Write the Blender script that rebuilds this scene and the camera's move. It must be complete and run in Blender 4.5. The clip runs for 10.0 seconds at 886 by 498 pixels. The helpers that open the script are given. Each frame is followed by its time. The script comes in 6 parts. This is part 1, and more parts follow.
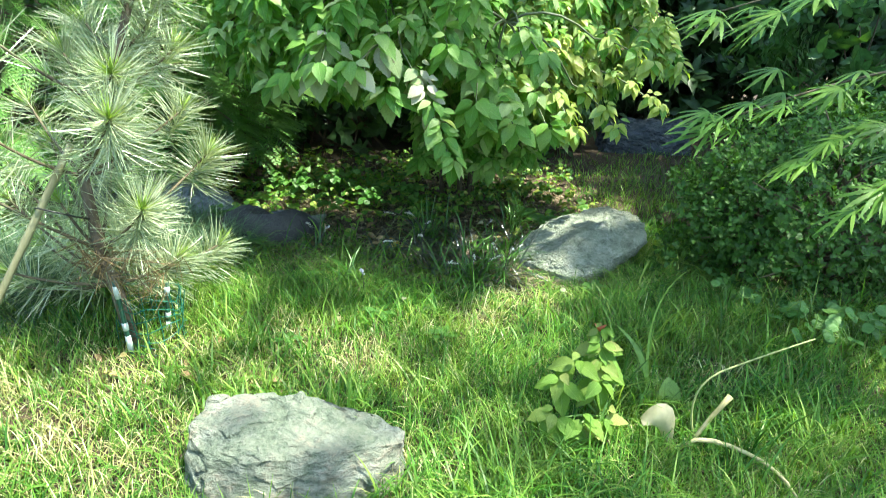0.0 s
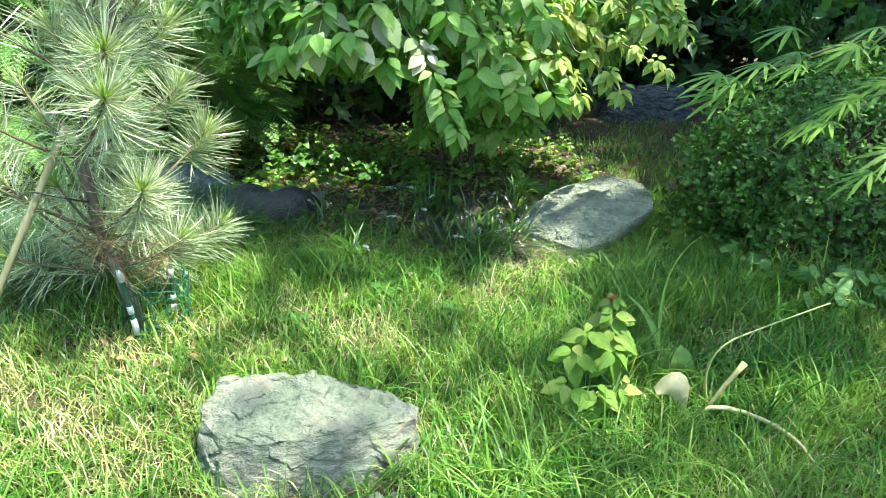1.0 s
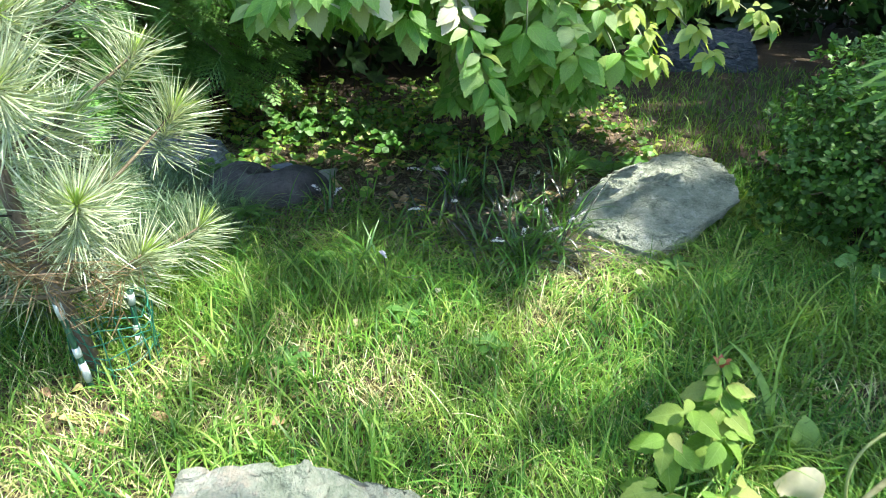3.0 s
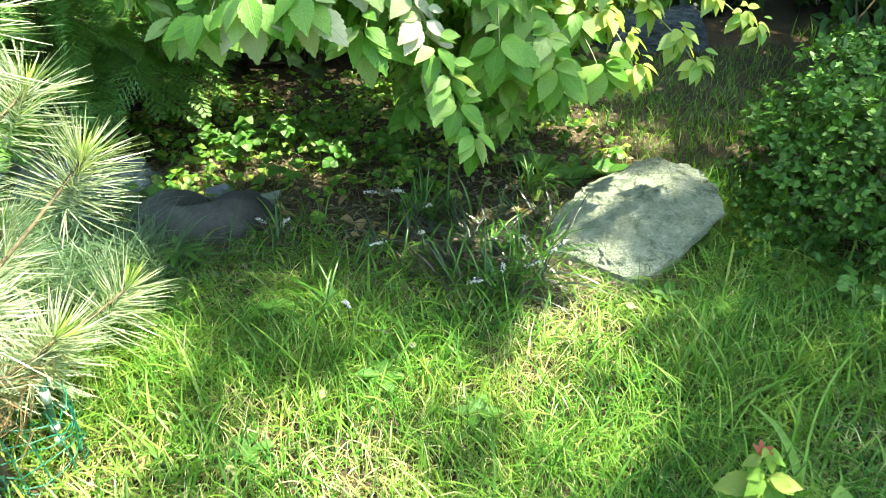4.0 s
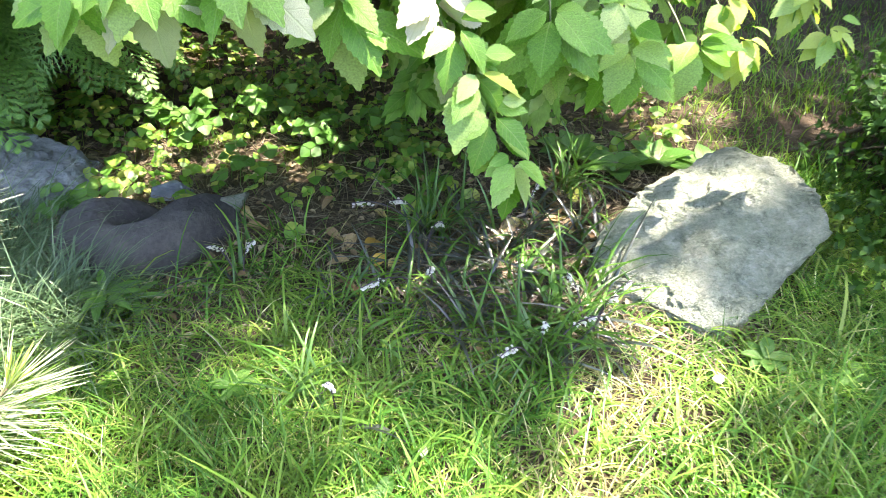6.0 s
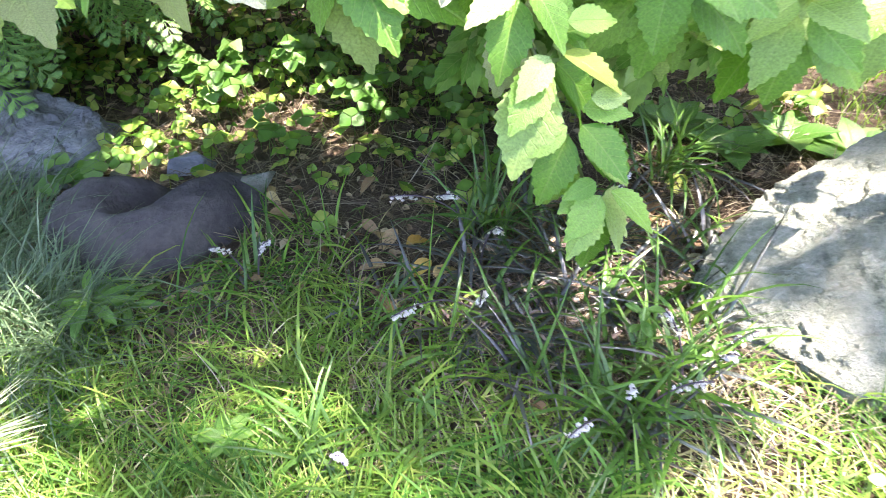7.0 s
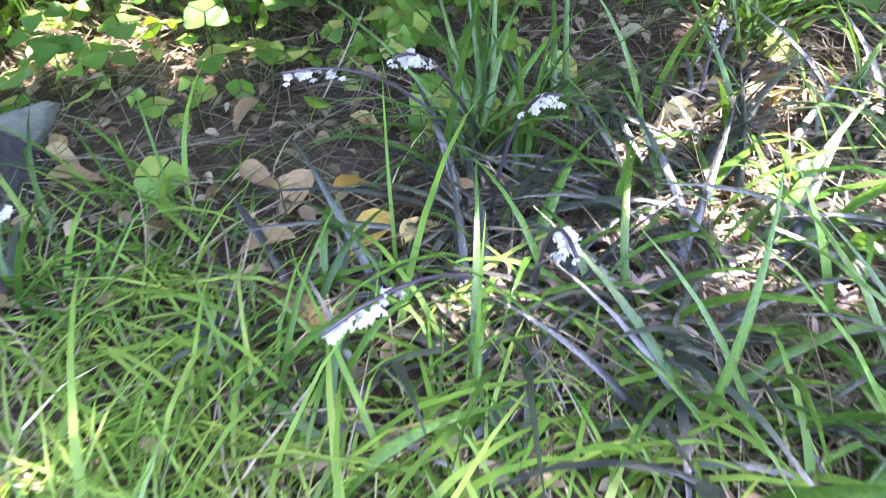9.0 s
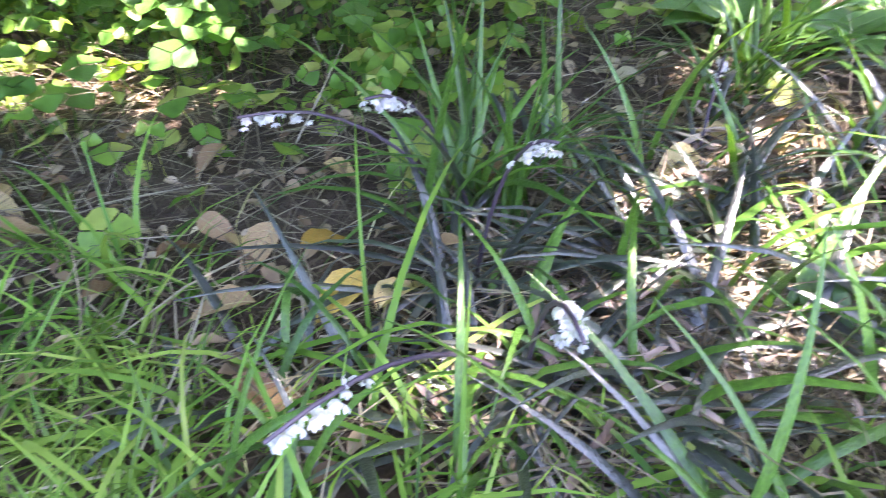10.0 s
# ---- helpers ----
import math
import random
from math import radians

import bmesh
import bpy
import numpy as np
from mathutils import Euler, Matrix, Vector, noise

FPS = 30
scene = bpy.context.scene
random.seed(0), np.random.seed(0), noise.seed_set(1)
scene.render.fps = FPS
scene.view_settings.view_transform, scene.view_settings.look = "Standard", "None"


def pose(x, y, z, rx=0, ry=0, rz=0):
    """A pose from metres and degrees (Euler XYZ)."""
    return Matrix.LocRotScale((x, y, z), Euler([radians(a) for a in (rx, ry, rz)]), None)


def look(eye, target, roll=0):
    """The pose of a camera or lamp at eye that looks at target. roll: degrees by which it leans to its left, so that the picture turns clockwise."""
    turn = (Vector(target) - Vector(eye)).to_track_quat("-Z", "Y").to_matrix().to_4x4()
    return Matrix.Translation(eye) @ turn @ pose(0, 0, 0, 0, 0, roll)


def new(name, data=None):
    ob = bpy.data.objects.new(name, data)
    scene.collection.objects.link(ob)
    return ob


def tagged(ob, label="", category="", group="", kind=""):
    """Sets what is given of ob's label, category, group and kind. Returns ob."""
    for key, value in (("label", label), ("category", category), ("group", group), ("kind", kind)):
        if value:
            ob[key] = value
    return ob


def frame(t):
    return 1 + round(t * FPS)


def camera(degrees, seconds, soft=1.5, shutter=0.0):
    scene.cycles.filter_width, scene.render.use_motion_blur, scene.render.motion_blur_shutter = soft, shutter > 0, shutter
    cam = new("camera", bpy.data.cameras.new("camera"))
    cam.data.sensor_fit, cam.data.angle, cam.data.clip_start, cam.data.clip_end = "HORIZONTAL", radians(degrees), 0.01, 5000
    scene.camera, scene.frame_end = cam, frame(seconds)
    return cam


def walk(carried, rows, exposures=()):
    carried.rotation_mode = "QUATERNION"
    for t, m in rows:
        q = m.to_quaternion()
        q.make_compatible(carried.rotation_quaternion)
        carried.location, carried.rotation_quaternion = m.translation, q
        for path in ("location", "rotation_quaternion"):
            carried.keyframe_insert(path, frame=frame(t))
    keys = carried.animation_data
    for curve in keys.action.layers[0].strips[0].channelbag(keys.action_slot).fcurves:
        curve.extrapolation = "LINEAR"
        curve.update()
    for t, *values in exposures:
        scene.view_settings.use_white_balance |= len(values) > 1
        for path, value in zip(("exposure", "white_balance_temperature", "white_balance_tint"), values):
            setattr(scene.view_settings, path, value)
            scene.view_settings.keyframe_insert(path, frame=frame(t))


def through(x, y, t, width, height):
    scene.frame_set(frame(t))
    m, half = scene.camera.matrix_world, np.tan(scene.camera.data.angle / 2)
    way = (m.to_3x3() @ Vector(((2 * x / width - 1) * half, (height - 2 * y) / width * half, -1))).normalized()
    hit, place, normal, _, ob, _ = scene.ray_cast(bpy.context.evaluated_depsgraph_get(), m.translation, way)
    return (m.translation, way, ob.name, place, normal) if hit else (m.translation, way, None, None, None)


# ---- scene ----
cam = camera(69.1, 10.0, soft=0.75, shutter=0.35)
PATH = [
    (0, (-0.007, 0.016, 0.637), (0.029, 1.898, -0.039), 2.1),
    (0.5, (-0.021, 0.029, 0.635), (0.048, 1.877, -0.126), 2.1),
    (1, (-0.024, 0.034, 0.63), (0.019, 1.887, -0.122), 0.6),
    (1.5, (-0.027, 0.06, 0.623), (-0.038, 1.904, -0.152), -0.1),
    (2, (-0.039, 0.154, 0.607), (-0.042, 1.977, -0.216), 0.4),
    (2.2, (-0.036, 0.199, 0.604), (-0.05, 2.021, -0.22), -0.5),
    (3.3, (-0.061, 0.455, 0.644), (-0.075, 2.203, -0.328), 0.6),
    (3.5, (-0.079, 0.503, 0.655), (-0.007, 2.237, -0.34), 0.5),
    (4, (-0.095, 0.573, 0.671), (0.065, 2.297, -0.331), -0.0),
    (4.5, (-0.097, 0.69, 0.663), (-0.002, 2.397, -0.375), -1.6),
    (5, (-0.078, 0.774, 0.658), (0.04, 2.439, -0.444), 0.9),
    (5.2, (-0.077, 0.805, 0.655), (0.078, 2.464, -0.452), 0.5),
    (6.3, (-0.09, 0.992, 0.628), (0.045, 2.574, -0.588), -0.8),
    (6.5, (-0.083, 1.035, 0.611), (0.017, 2.604, -0.625), -1.3),
    (7, (-0.05, 1.16, 0.584), (-0.131, 2.657, -0.739), -3.4),
    (7.5, (-0.051, 1.213, 0.573), (-0.186, 2.643, -0.819), -6.3),
    (8, (-0.094, 1.309, 0.501), (-0.035, 2.624, -1.004), -6.3),
    (8.5, (-0.129, 1.4, 0.34), (0.188, 2.774, -1.078), -1.0),
    (9, (-0.107, 1.453, 0.251), (0.07, 2.989, -1.018), -5.1),
    (9.5, (-0.095, 1.493, 0.232), (0.378, 3.078, -0.893), 1.6),
    (10, (-0.097, 1.495, 0.231), (0.138, 3.102, -0.936), -4.2),
]
walk(cam, [(t, look(eye, target, roll)) for t, eye, target, roll in PATH],
     exposures=((0.0, 2.35, 6650, -6), (2.0, 2.25, 6620, -8), (3.5, 2.38, 6400, 9), (4.0, 2.78, 7650, -11), (4.5, 2.92, 7850, -15), (5.2, 3.15, 7950, -5), (6.5, 3.34, 6750, 24), (7.5, 3.45, 6800, 28), (8.0, 3.52, 6650, 31), (8.5, 4.0, 6500, 29), (9.0, 4.38, 6460, 35), (10.0, 4.26, 6580, 33)))

# ---- world and sun ----
SUN_DIR = Vector((0.40, -0.12, 1.0)).normalized()
world = bpy.data.worlds.new("sky")
scene.world = world
world.use_nodes = True
wn = world.node_tree.nodes
sky = wn.new("ShaderNodeTexSky")
sky.sky_type = "NISHITA"
sky.sun_disc = False
sky.sun_elevation = math.asin(SUN_DIR.z)
sky.sun_rotation = math.atan2(SUN_DIR.x, SUN_DIR.y)
world.node_tree.links.new(sky.outputs[0], wn["Background"].inputs[0])
wn["Background"].inputs[1].default_value = 0.15
sun = new("sun", bpy.data.lights.new("sun", "SUN"))
sun.data.energy, sun.data.angle, sun.data.color = 3.9, radians(0.55), (1.0, 0.95, 0.86)
sun.matrix_world = look(SUN_DIR * 20, (0, 0, 0))

# ---- materials ----


def nodes_of(name):
    m = bpy.data.materials.new(name)
    m.use_nodes = True
    nt = m.node_tree
    bsdf = nt.nodes["Principled BSDF"]
    return m, nt, bsdf


def put(nt, kind, inputs=None, operation="", data_type="", blend_type=""):
    n = nt.nodes.new(kind)
    if operation:
        n.operation = operation
    if data_type:
        n.data_type = data_type
    if blend_type:
        n.blend_type = blend_type
    for k, v in (inputs or {}).items():
        if hasattr(v, "is_output"):
            nt.links.new(v, n.inputs[k])
        else:
            n.inputs[k].default_value = v
    return n


def ramp(nt, fac, stops):
    r = nt.nodes.new("ShaderNodeValToRGB")
    e = r.color_ramp.elements
    while len(e) < len(stops):
        e.new(0.5)
    for el, (p, c) in zip(e, stops):
        el.position, el.color = p, (*c, 1)
    nt.links.new(fac, r.inputs[0])
    return r.outputs[0]


def math_node(nt, op, a, b=0.0, c=0.0):
    return put(nt, "ShaderNodeMath", {0: a, 1: b, 2: c}, operation=op).outputs[0]


def leaf_material(name, tones, island, through=0.35, rough=0.42, veins=0.0, blotch=0.25, scale=60.0, spec=0.5, patch=None):
    """Leaf surface: tone by piece, blotches, veins on the leaf's own uv, light through the blade."""
    m, nt, bsdf = nodes_of(name)
    rnd = put(nt, "ShaderNodeNewGeometry").outputs["Random Per Island"] if island else put(nt, "ShaderNodeObjectInfo").outputs["Random"]
    col = ramp(nt, rnd, [(i / max(1, len(tones) - 1), c) for i, c in enumerate(tones)])
    tex = put(nt, "ShaderNodeTexCoord")
    nz = put(nt, "ShaderNodeTexNoise", {"Vector": tex.outputs["Object"], "Scale": scale, "Detail": 4.0})
    var = put(nt, "ShaderNodeMapRange", {0: nz.outputs["Fac"], 1: 0.3, 2: 0.7, 3: 1.0 - blotch, 4: 1.0 + blotch}).outputs[0]
    col = put(nt, "ShaderNodeMix", {0: 1.0, 6: col, 7: var}, data_type="RGBA", blend_type="MULTIPLY").outputs[2]
    if patch:
        pz = put(nt, "ShaderNodeTexNoise", {"Vector": tex.outputs["Object"], "Scale": 6.0, "Detail": 5.0, "Roughness": 0.65})
        pf = put(nt, "ShaderNodeMapRange", {0: pz.outputs["Fac"], 1: 0.45, 2: 0.68, 3: 0.0, 4: 0.4}).outputs[0]
        col = put(nt, "ShaderNodeMix", {0: pf, 6: col, 7: (*patch, 1)}, data_type="RGBA").outputs[2]
    height = nz.outputs["Fac"]
    if veins:
        sep = put(nt, "ShaderNodeSeparateXYZ", {0: tex.outputs["UV"]})
        u = math_node(nt, "ABSOLUTE", math_node(nt, "SUBTRACT", sep.outputs[0], 0.5))
        rib = put(nt, "ShaderNodeMapRange", {0: u, 1: 0.0, 2: 0.035, 3: 1.0, 4: 0.0}).outputs[0]
        side = math_node(nt, "FRACT", math_node(nt, "MULTIPLY", math_node(nt, "SUBTRACT", sep.outputs[1], math_node(nt, "MULTIPLY", u, 0.5)), 8.0))
        side = put(nt, "ShaderNodeMapRange", {0: math_node(nt, "ABSOLUTE", math_node(nt, "SUBTRACT", side, 0.5)), 1: 0.0, 2: 0.09, 3: 0.6, 4: 0.0}).outputs[0]
        line = math_node(nt, "MAXIMUM", rib, side)
        fac = math_node(nt, "MULTIPLY", line, veins)
        col = put(nt, "ShaderNodeMix", {0: fac, 6: col, 7: (0.32, 0.42, 0.16, 1)}, data_type="RGBA").outputs[2]
        height = math_node(nt, "SUBTRACT", height, math_node(nt, "MULTIPLY", line, 1.3))
    nt.links.new(col, bsdf.inputs["Base Color"])
    bsdf.inputs["Roughness"].default_value = rough
    bsdf.inputs["Specular IOR Level"].default_value = spec
    bump = put(nt, "ShaderNodeBump", {"Height": height, "Strength": 0.35, "Distance": 0.002})
    nt.links.new(bump.outputs[0], bsdf.inputs["Normal"])
    glow = put(nt, "ShaderNodeMix", {0: 1.0, 6: col, 7: (1.25, 1.35, 0.45, 1)}, data_type="RGBA", blend_type="MULTIPLY").outputs[2]
    tr = put(nt, "ShaderNodeBsdfTranslucent", {"Color": glow})
    mix = put(nt, "ShaderNodeMixShader", {0: through, 1: bsdf.outputs[0], 2: tr.outputs[0]})
    nt.links.new(mix.outputs[0], nt.nodes["Material Output"].inputs["Surface"])
    return m


def rough_material(name, stops, scale, detail_scale, rough=0.85, bump=0.5, distance=0.01, stretch=(1, 1, 1), island=False):
    """Earthy or stony surface: large patches, fine grain, relief."""
    m, nt, bsdf = nodes_of(name)
    tex = put(nt, "ShaderNodeTexCoord")
    mp = put(nt, "ShaderNodeMapping", {"Vector": tex.outputs["Object"], "Scale": stretch})
    a = put(nt, "ShaderNodeTexNoise", {"Vector": mp.outputs[0], "Scale": scale, "Detail": 6.0, "Roughness": 0.6})
    b = put(nt, "ShaderNodeTexNoise", {"Vector": mp.outputs[0], "Scale": detail_scale, "Detail": 8.0, "Roughness": 0.65})
    f = math_node(nt, "ADD", math_node(nt, "MULTIPLY", a.outputs["Fac"], 0.55), math_node(nt, "MULTIPLY", b.outputs["Fac"], 0.45))
    if island:
        g = put(nt, "ShaderNodeNewGeometry").outputs["Random Per Island"]
        f = math_node(nt, "ADD", math_node(nt, "MULTIPLY", f, 0.4), math_node(nt, "MULTIPLY", g, 0.6))
    col = ramp(nt, f, stops)
    nt.links.new(col, bsdf.inputs["Base Color"])
    bsdf.inputs["Roughness"].default_value = rough
    bsdf.inputs["Specular IOR Level"].default_value = 0.3
    bm_ = put(nt, "ShaderNodeBump", {"Height": b.outputs["Fac"], "Strength": bump, "Distance": distance})
    nt.links.new(bm_.outputs[0], bsdf.inputs["Normal"])
    return m


def stone_material(name, stops, scale=9.0, strata=(1.0, 1.0, 3.0), rough=0.8, speck=(0.5, 0.5, 0.46), lichen=0.35, bump=0.7):
    """Layered schist: stretched bands, pits, pale lichen crust, rusty flecks."""
    m, nt, bsdf = nodes_of(name)
    tex = put(nt, "ShaderNodeTexCoord")
    mp = put(nt, "ShaderNodeMapping", {"Vector": tex.outputs["Object"], "Scale": strata, "Rotation": (0.2, 0.15, 0.3)})
    a = put(nt, "ShaderNodeTexNoise", {"Vector": mp.outputs[0], "Scale": scale, "Detail": 8.0, "Roughness": 0.62, "Distortion": 0.6})
    b = put(nt, "ShaderNodeTexNoise", {"Vector": mp.outputs[0], "Scale": scale * 9, "Detail": 6.0, "Roughness": 0.7})
    v = put(nt, "ShaderNodeTexVoronoi", {"Vector": mp.outputs[0], "Scale": scale * 5})
    f = math_node(nt, "ADD", math_node(nt, "MULTIPLY", a.outputs["Fac"], 0.6), math_node(nt, "MULTIPLY", b.outputs["Fac"], 0.4))
    col = ramp(nt, f, stops)
    l_ = put(nt, "ShaderNodeTexNoise", {"Vector": tex.outputs["Object"], "Scale": scale * 1.7, "Detail": 7.0, "Roughness": 0.7})
    lf = put(nt, "ShaderNodeMapRange", {0: l_.outputs["Fac"], 1: 0.53, 2: 0.66, 3: 0.0, 4: lichen}).outputs[0]
    col = put(nt, "ShaderNodeMix", {0: lf, 6: col, 7: (*speck, 1)}, data_type="RGBA").outputs[2]
    nt.links.new(col, bsdf.inputs["Base Color"])
    bsdf.inputs["Roughness"].default_value = rough
    bsdf.inputs["Specular IOR Level"].default_value = 0.35
    crack = put(nt, "ShaderNodeTexVoronoi", {"Vector": put(nt, "ShaderNodeMix", {0: 0.06, 6: mp.outputs[0], 7: a.outputs["Color"]}, data_type="RGBA").outputs[2], "Scale": scale * 0.9})
    crack.feature = "DISTANCE_TO_EDGE"
    cr = put(nt, "ShaderNodeMapRange", {0: crack.outputs["Distance"], 1: 0.0, 2: 0.05, 3: -0.05, 4: 0.0}).outputs[0]
    h = math_node(nt, "ADD", math_node(nt, "ADD", a.outputs["Fac"], cr), math_node(nt, "ADD", math_node(nt, "MULTIPLY", b.outputs["Fac"], 0.45), math_node(nt, "MULTIPLY", v.outputs["Distance"], 0.2)))
    bp = put(nt, "ShaderNodeBump", {"Height": h, "Strength": bump, "Distance": 0.03})
    nt.links.new(bp.outputs[0], bsdf.inputs["Normal"])
    return m


def plain_material(name, colour, rough=0.6, metal=0.0, scale=40.0, vary=0.2):
    m, nt, bsdf = nodes_of(name)
    tex = put(nt, "ShaderNodeTexCoord")
    nz = put(nt, "ShaderNodeTexNoise", {"Vector": tex.outputs["Object"], "Scale": scale, "Detail": 5.0})
    var = put(nt, "ShaderNodeMapRange", {0: nz.outputs["Fac"], 1: 0.3, 2: 0.7, 3: 1.0 - vary, 4: 1.0 + vary}).outputs[0]
    col = put(nt, "ShaderNodeMix", {0: 1.0, 6: (*colour, 1), 7: var}, data_type="RGBA", blend_type="MULTIPLY").outputs[2]
    nt.links.new(col, bsdf.inputs["Base Color"])
    bsdf.inputs["Roughness"].default_value, bsdf.inputs["Metallic"].default_value = rough, metal
    bp = put(nt, "ShaderNodeBump", {"Height": nz.outputs["Fac"], "Strength": 0.3, "Distance": 0.002})
    nt.links.new(bp.outputs[0], bsdf.inputs["Normal"])
    return m


M_SOIL = rough_material("soil", [(0.3, (0.022, 0.015, 0.010)), (0.5, (0.06, 0.042, 0.027)), (0.7, (0.13, 0.10, 0.065))], 5.0, 90.0, 0.95, 0.9, 0.012)
M_GRASS = leaf_material("grass", [(0.028, 0.09, 0.014), (0.053, 0.155, 0.024), (0.095, 0.225, 0.034), (0.145, 0.28, 0.044), (0.26, 0.34, 0.09)], True, 0.4, 0.42, blotch=0.2, scale=30, spec=0.3, patch=(0.27, 0.33, 0.07))
M_STRAW = leaf_material("straw", [(0.12, 0.1, 0.04), (0.28, 0.26, 0.11), (0.45, 0.43, 0.2), (0.62, 0.6, 0.36)], True, 0.25, 0.6)
M_SHRUB = leaf_material("shrub_leaf", [(0.08, 0.2, 0.025), (0.12, 0.26, 0.04), (0.17, 0.31, 0.06), (0.24, 0.36, 0.1), (0.33, 0.4, 0.18)], False, 0.44, 0.42, veins=0.36, blotch=0.24, scale=32, spec=0.4)
M_SHRUB_J = leaf_material("shrub_leaf_joined", [(0.085, 0.205, 0.03), (0.12, 0.265, 0.044), (0.17, 0.315, 0.066), (0.25, 0.37, 0.11), (0.36, 0.43, 0.21)], True, 0.48, 0.45, veins=0.35, spec=0.25)
M_PALE = leaf_material("pale_mildewed_leaf", [(0.22, 0.29, 0.12), (0.31, 0.33, 0.2), (0.4, 0.37, 0.29)], False, 0.3, 0.5, veins=0.3, blotch=0.3, scale=90)
M_YELLOW = leaf_material("sunlit_yellow_leaf", [(0.17, 0.29, 0.05), (0.3, 0.38, 0.08), (0.48, 0.48, 0.16)], True, 0.52, 0.4, veins=0.3)
M_BOX = leaf_material("boxwood_leaf", [(0.024, 0.068, 0.01), (0.042, 0.105, 0.016), (0.065, 0.145, 0.024)], True, 0.2, 0.5, spec=0.3)
M_BOXLIT = leaf_material("boxwood_lit_leaf", [(0.05, 0.125, 0.02), (0.075, 0.17, 0.027), (0.11, 0.22, 0.04)], True, 0.3, 0.5, spec=0.3)
M_NEEDLE = leaf_material("pine_needle", [(0.17, 0.22, 0.12), (0.29, 0.34, 0.21), (0.46, 0.48, 0.34)], True, 0.2, 0.3, spec=0.8)
M_CANDLE = leaf_material("pine_candle", [(0.2, 0.3, 0.06), (0.26, 0.36, 0.08)], True, 0.3, 0.4)
M_DRYNEEDLE = leaf_material("dry_needle", [(0.13, 0.08, 0.04), (0.22, 0.15, 0.07)], True, 0.15, 0.6)
M_SOILSTRAW = leaf_material("weathered_straw", [(0.04, 0.03, 0.018), (0.085, 0.065, 0.04), (0.155, 0.125, 0.08), (0.32, 0.28, 0.2)], True, 0.2, 0.65)
M_CEDAR = leaf_material("cedar_scale", [(0.075, 0.18, 0.04), (0.12, 0.26, 0.06), (0.18, 0.32, 0.085)], True, 0.3, 0.5)
M_MAPLE = leaf_material("maple_leaf", [(0.085, 0.185, 0.026), (0.13, 0.25, 0.043), (0.19, 0.3, 0.062)], True, 0.43, 0.45)
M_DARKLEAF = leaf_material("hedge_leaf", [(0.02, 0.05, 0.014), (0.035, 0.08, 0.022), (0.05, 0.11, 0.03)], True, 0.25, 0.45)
M_MIDLEAF = leaf_material("rear_leaf", [(0.045, 0.115, 0.03), (0.07, 0.16, 0.042), (0.10, 0.21, 0.06)], True, 0.3, 0.4)
M_STALKY = plain_material("yellow_green_stalk", (0.34, 0.36, 0.14), 0.5)
M_CLOVER = leaf_material("ground_cover_leaf", [(0.06, 0.16, 0.02), (0.09, 0.21, 0.03), (0.13, 0.26, 0.035), (0.2, 0.3, 0.05), (0.34, 0.36, 0.1)], True, 0.42, 0.45)
M_ROUND = leaf_material("violet_leaf", [(0.05, 0.14, 0.022), (0.07, 0.18, 0.03), (0.11, 0.22, 0.05)], False, 0.35, 0.4, veins=0.2)
M_MONDO = leaf_material("lily_turf_leaf", [(0.035, 0.09, 0.018), (0.06, 0.14, 0.025), (0.09, 0.2, 0.03)], False, 0.3, 0.3)
M_BLACKMONDO = leaf_material("dark_lily_turf_leaf", [(0.02, 0.024, 0.022), (0.032, 0.037, 0.035), (0.04, 0.056, 0.036)], False, 0.1, 0.3, spec=1.0)
M_PETAL = leaf_material("white_petal", [(0.5, 0.46, 0.52), (0.58, 0.57, 0.58)], False, 0.3, 0.5, blotch=0.05)
M_PETALV = leaf_material("lilac_petal", [(0.4, 0.38, 0.54), (0.5, 0.48, 0.6)], False, 0.3, 0.5, blotch=0.08)
M_DARKSTALK = plain_material("flower_stalk", (0.05, 0.035, 0.05), 0.5)
M_LITTER = leaf_material("leaf_litter", [(0.09, 0.055, 0.03), (0.17, 0.11, 0.06), (0.27, 0.2, 0.12), (0.36, 0.3, 0.2)], True, 0.15, 0.7)
M_FALLEN = leaf_material("fallen_leaf", [(0.15, 0.08, 0.04), (0.3, 0.2, 0.1), (0.4, 0.3, 0.12), (0.36, 0.32, 0.22)], False, 0.2, 0.6, veins=0.3)
M_BARK = rough_material("bark", [(0.3, (0.05, 0.035, 0.025)), (0.5, (0.13, 0.10, 0.075)), (0.7, (0.24, 0.2, 0.16))], 25.0, 140.0, 0.9, 0.8, 0.006, (1, 1, 0.35))
M_TWIG = rough_material("twig_bark", [(0.3, (0.06, 0.045, 0.03)), (0.7, (0.16, 0.13, 0.08))], 40.0, 180.0, 0.85, 0.5, 0.003)
M_GREENTWIG = plain_material("green_shoot", (0.07, 0.085, 0.03), 0.5)
M_BAMBOO = rough_material("bamboo", [(0.3, (0.15, 0.14, 0.08)), (0.5, (0.22, 0.21, 0.125)), (0.7, (0.29, 0.28, 0.18))], 12.0, 120.0, 0.5, 0.2, 0.002, (1, 1, 0.3))
M_ROCK_A = stone_material("green_grey_schist", [(0.34, (0.055, 0.07, 0.05)), (0.43, (0.135, 0.16, 0.12)), (0.52, (0.2, 0.215, 0.17)), (0.6, (0.27, 0.24, 0.19)), (0.7, (0.38, 0.355, 0.31))], 9.0, (1, 1, 2.2), speck=(0.44, 0.44, 0.4), bump=1.0)
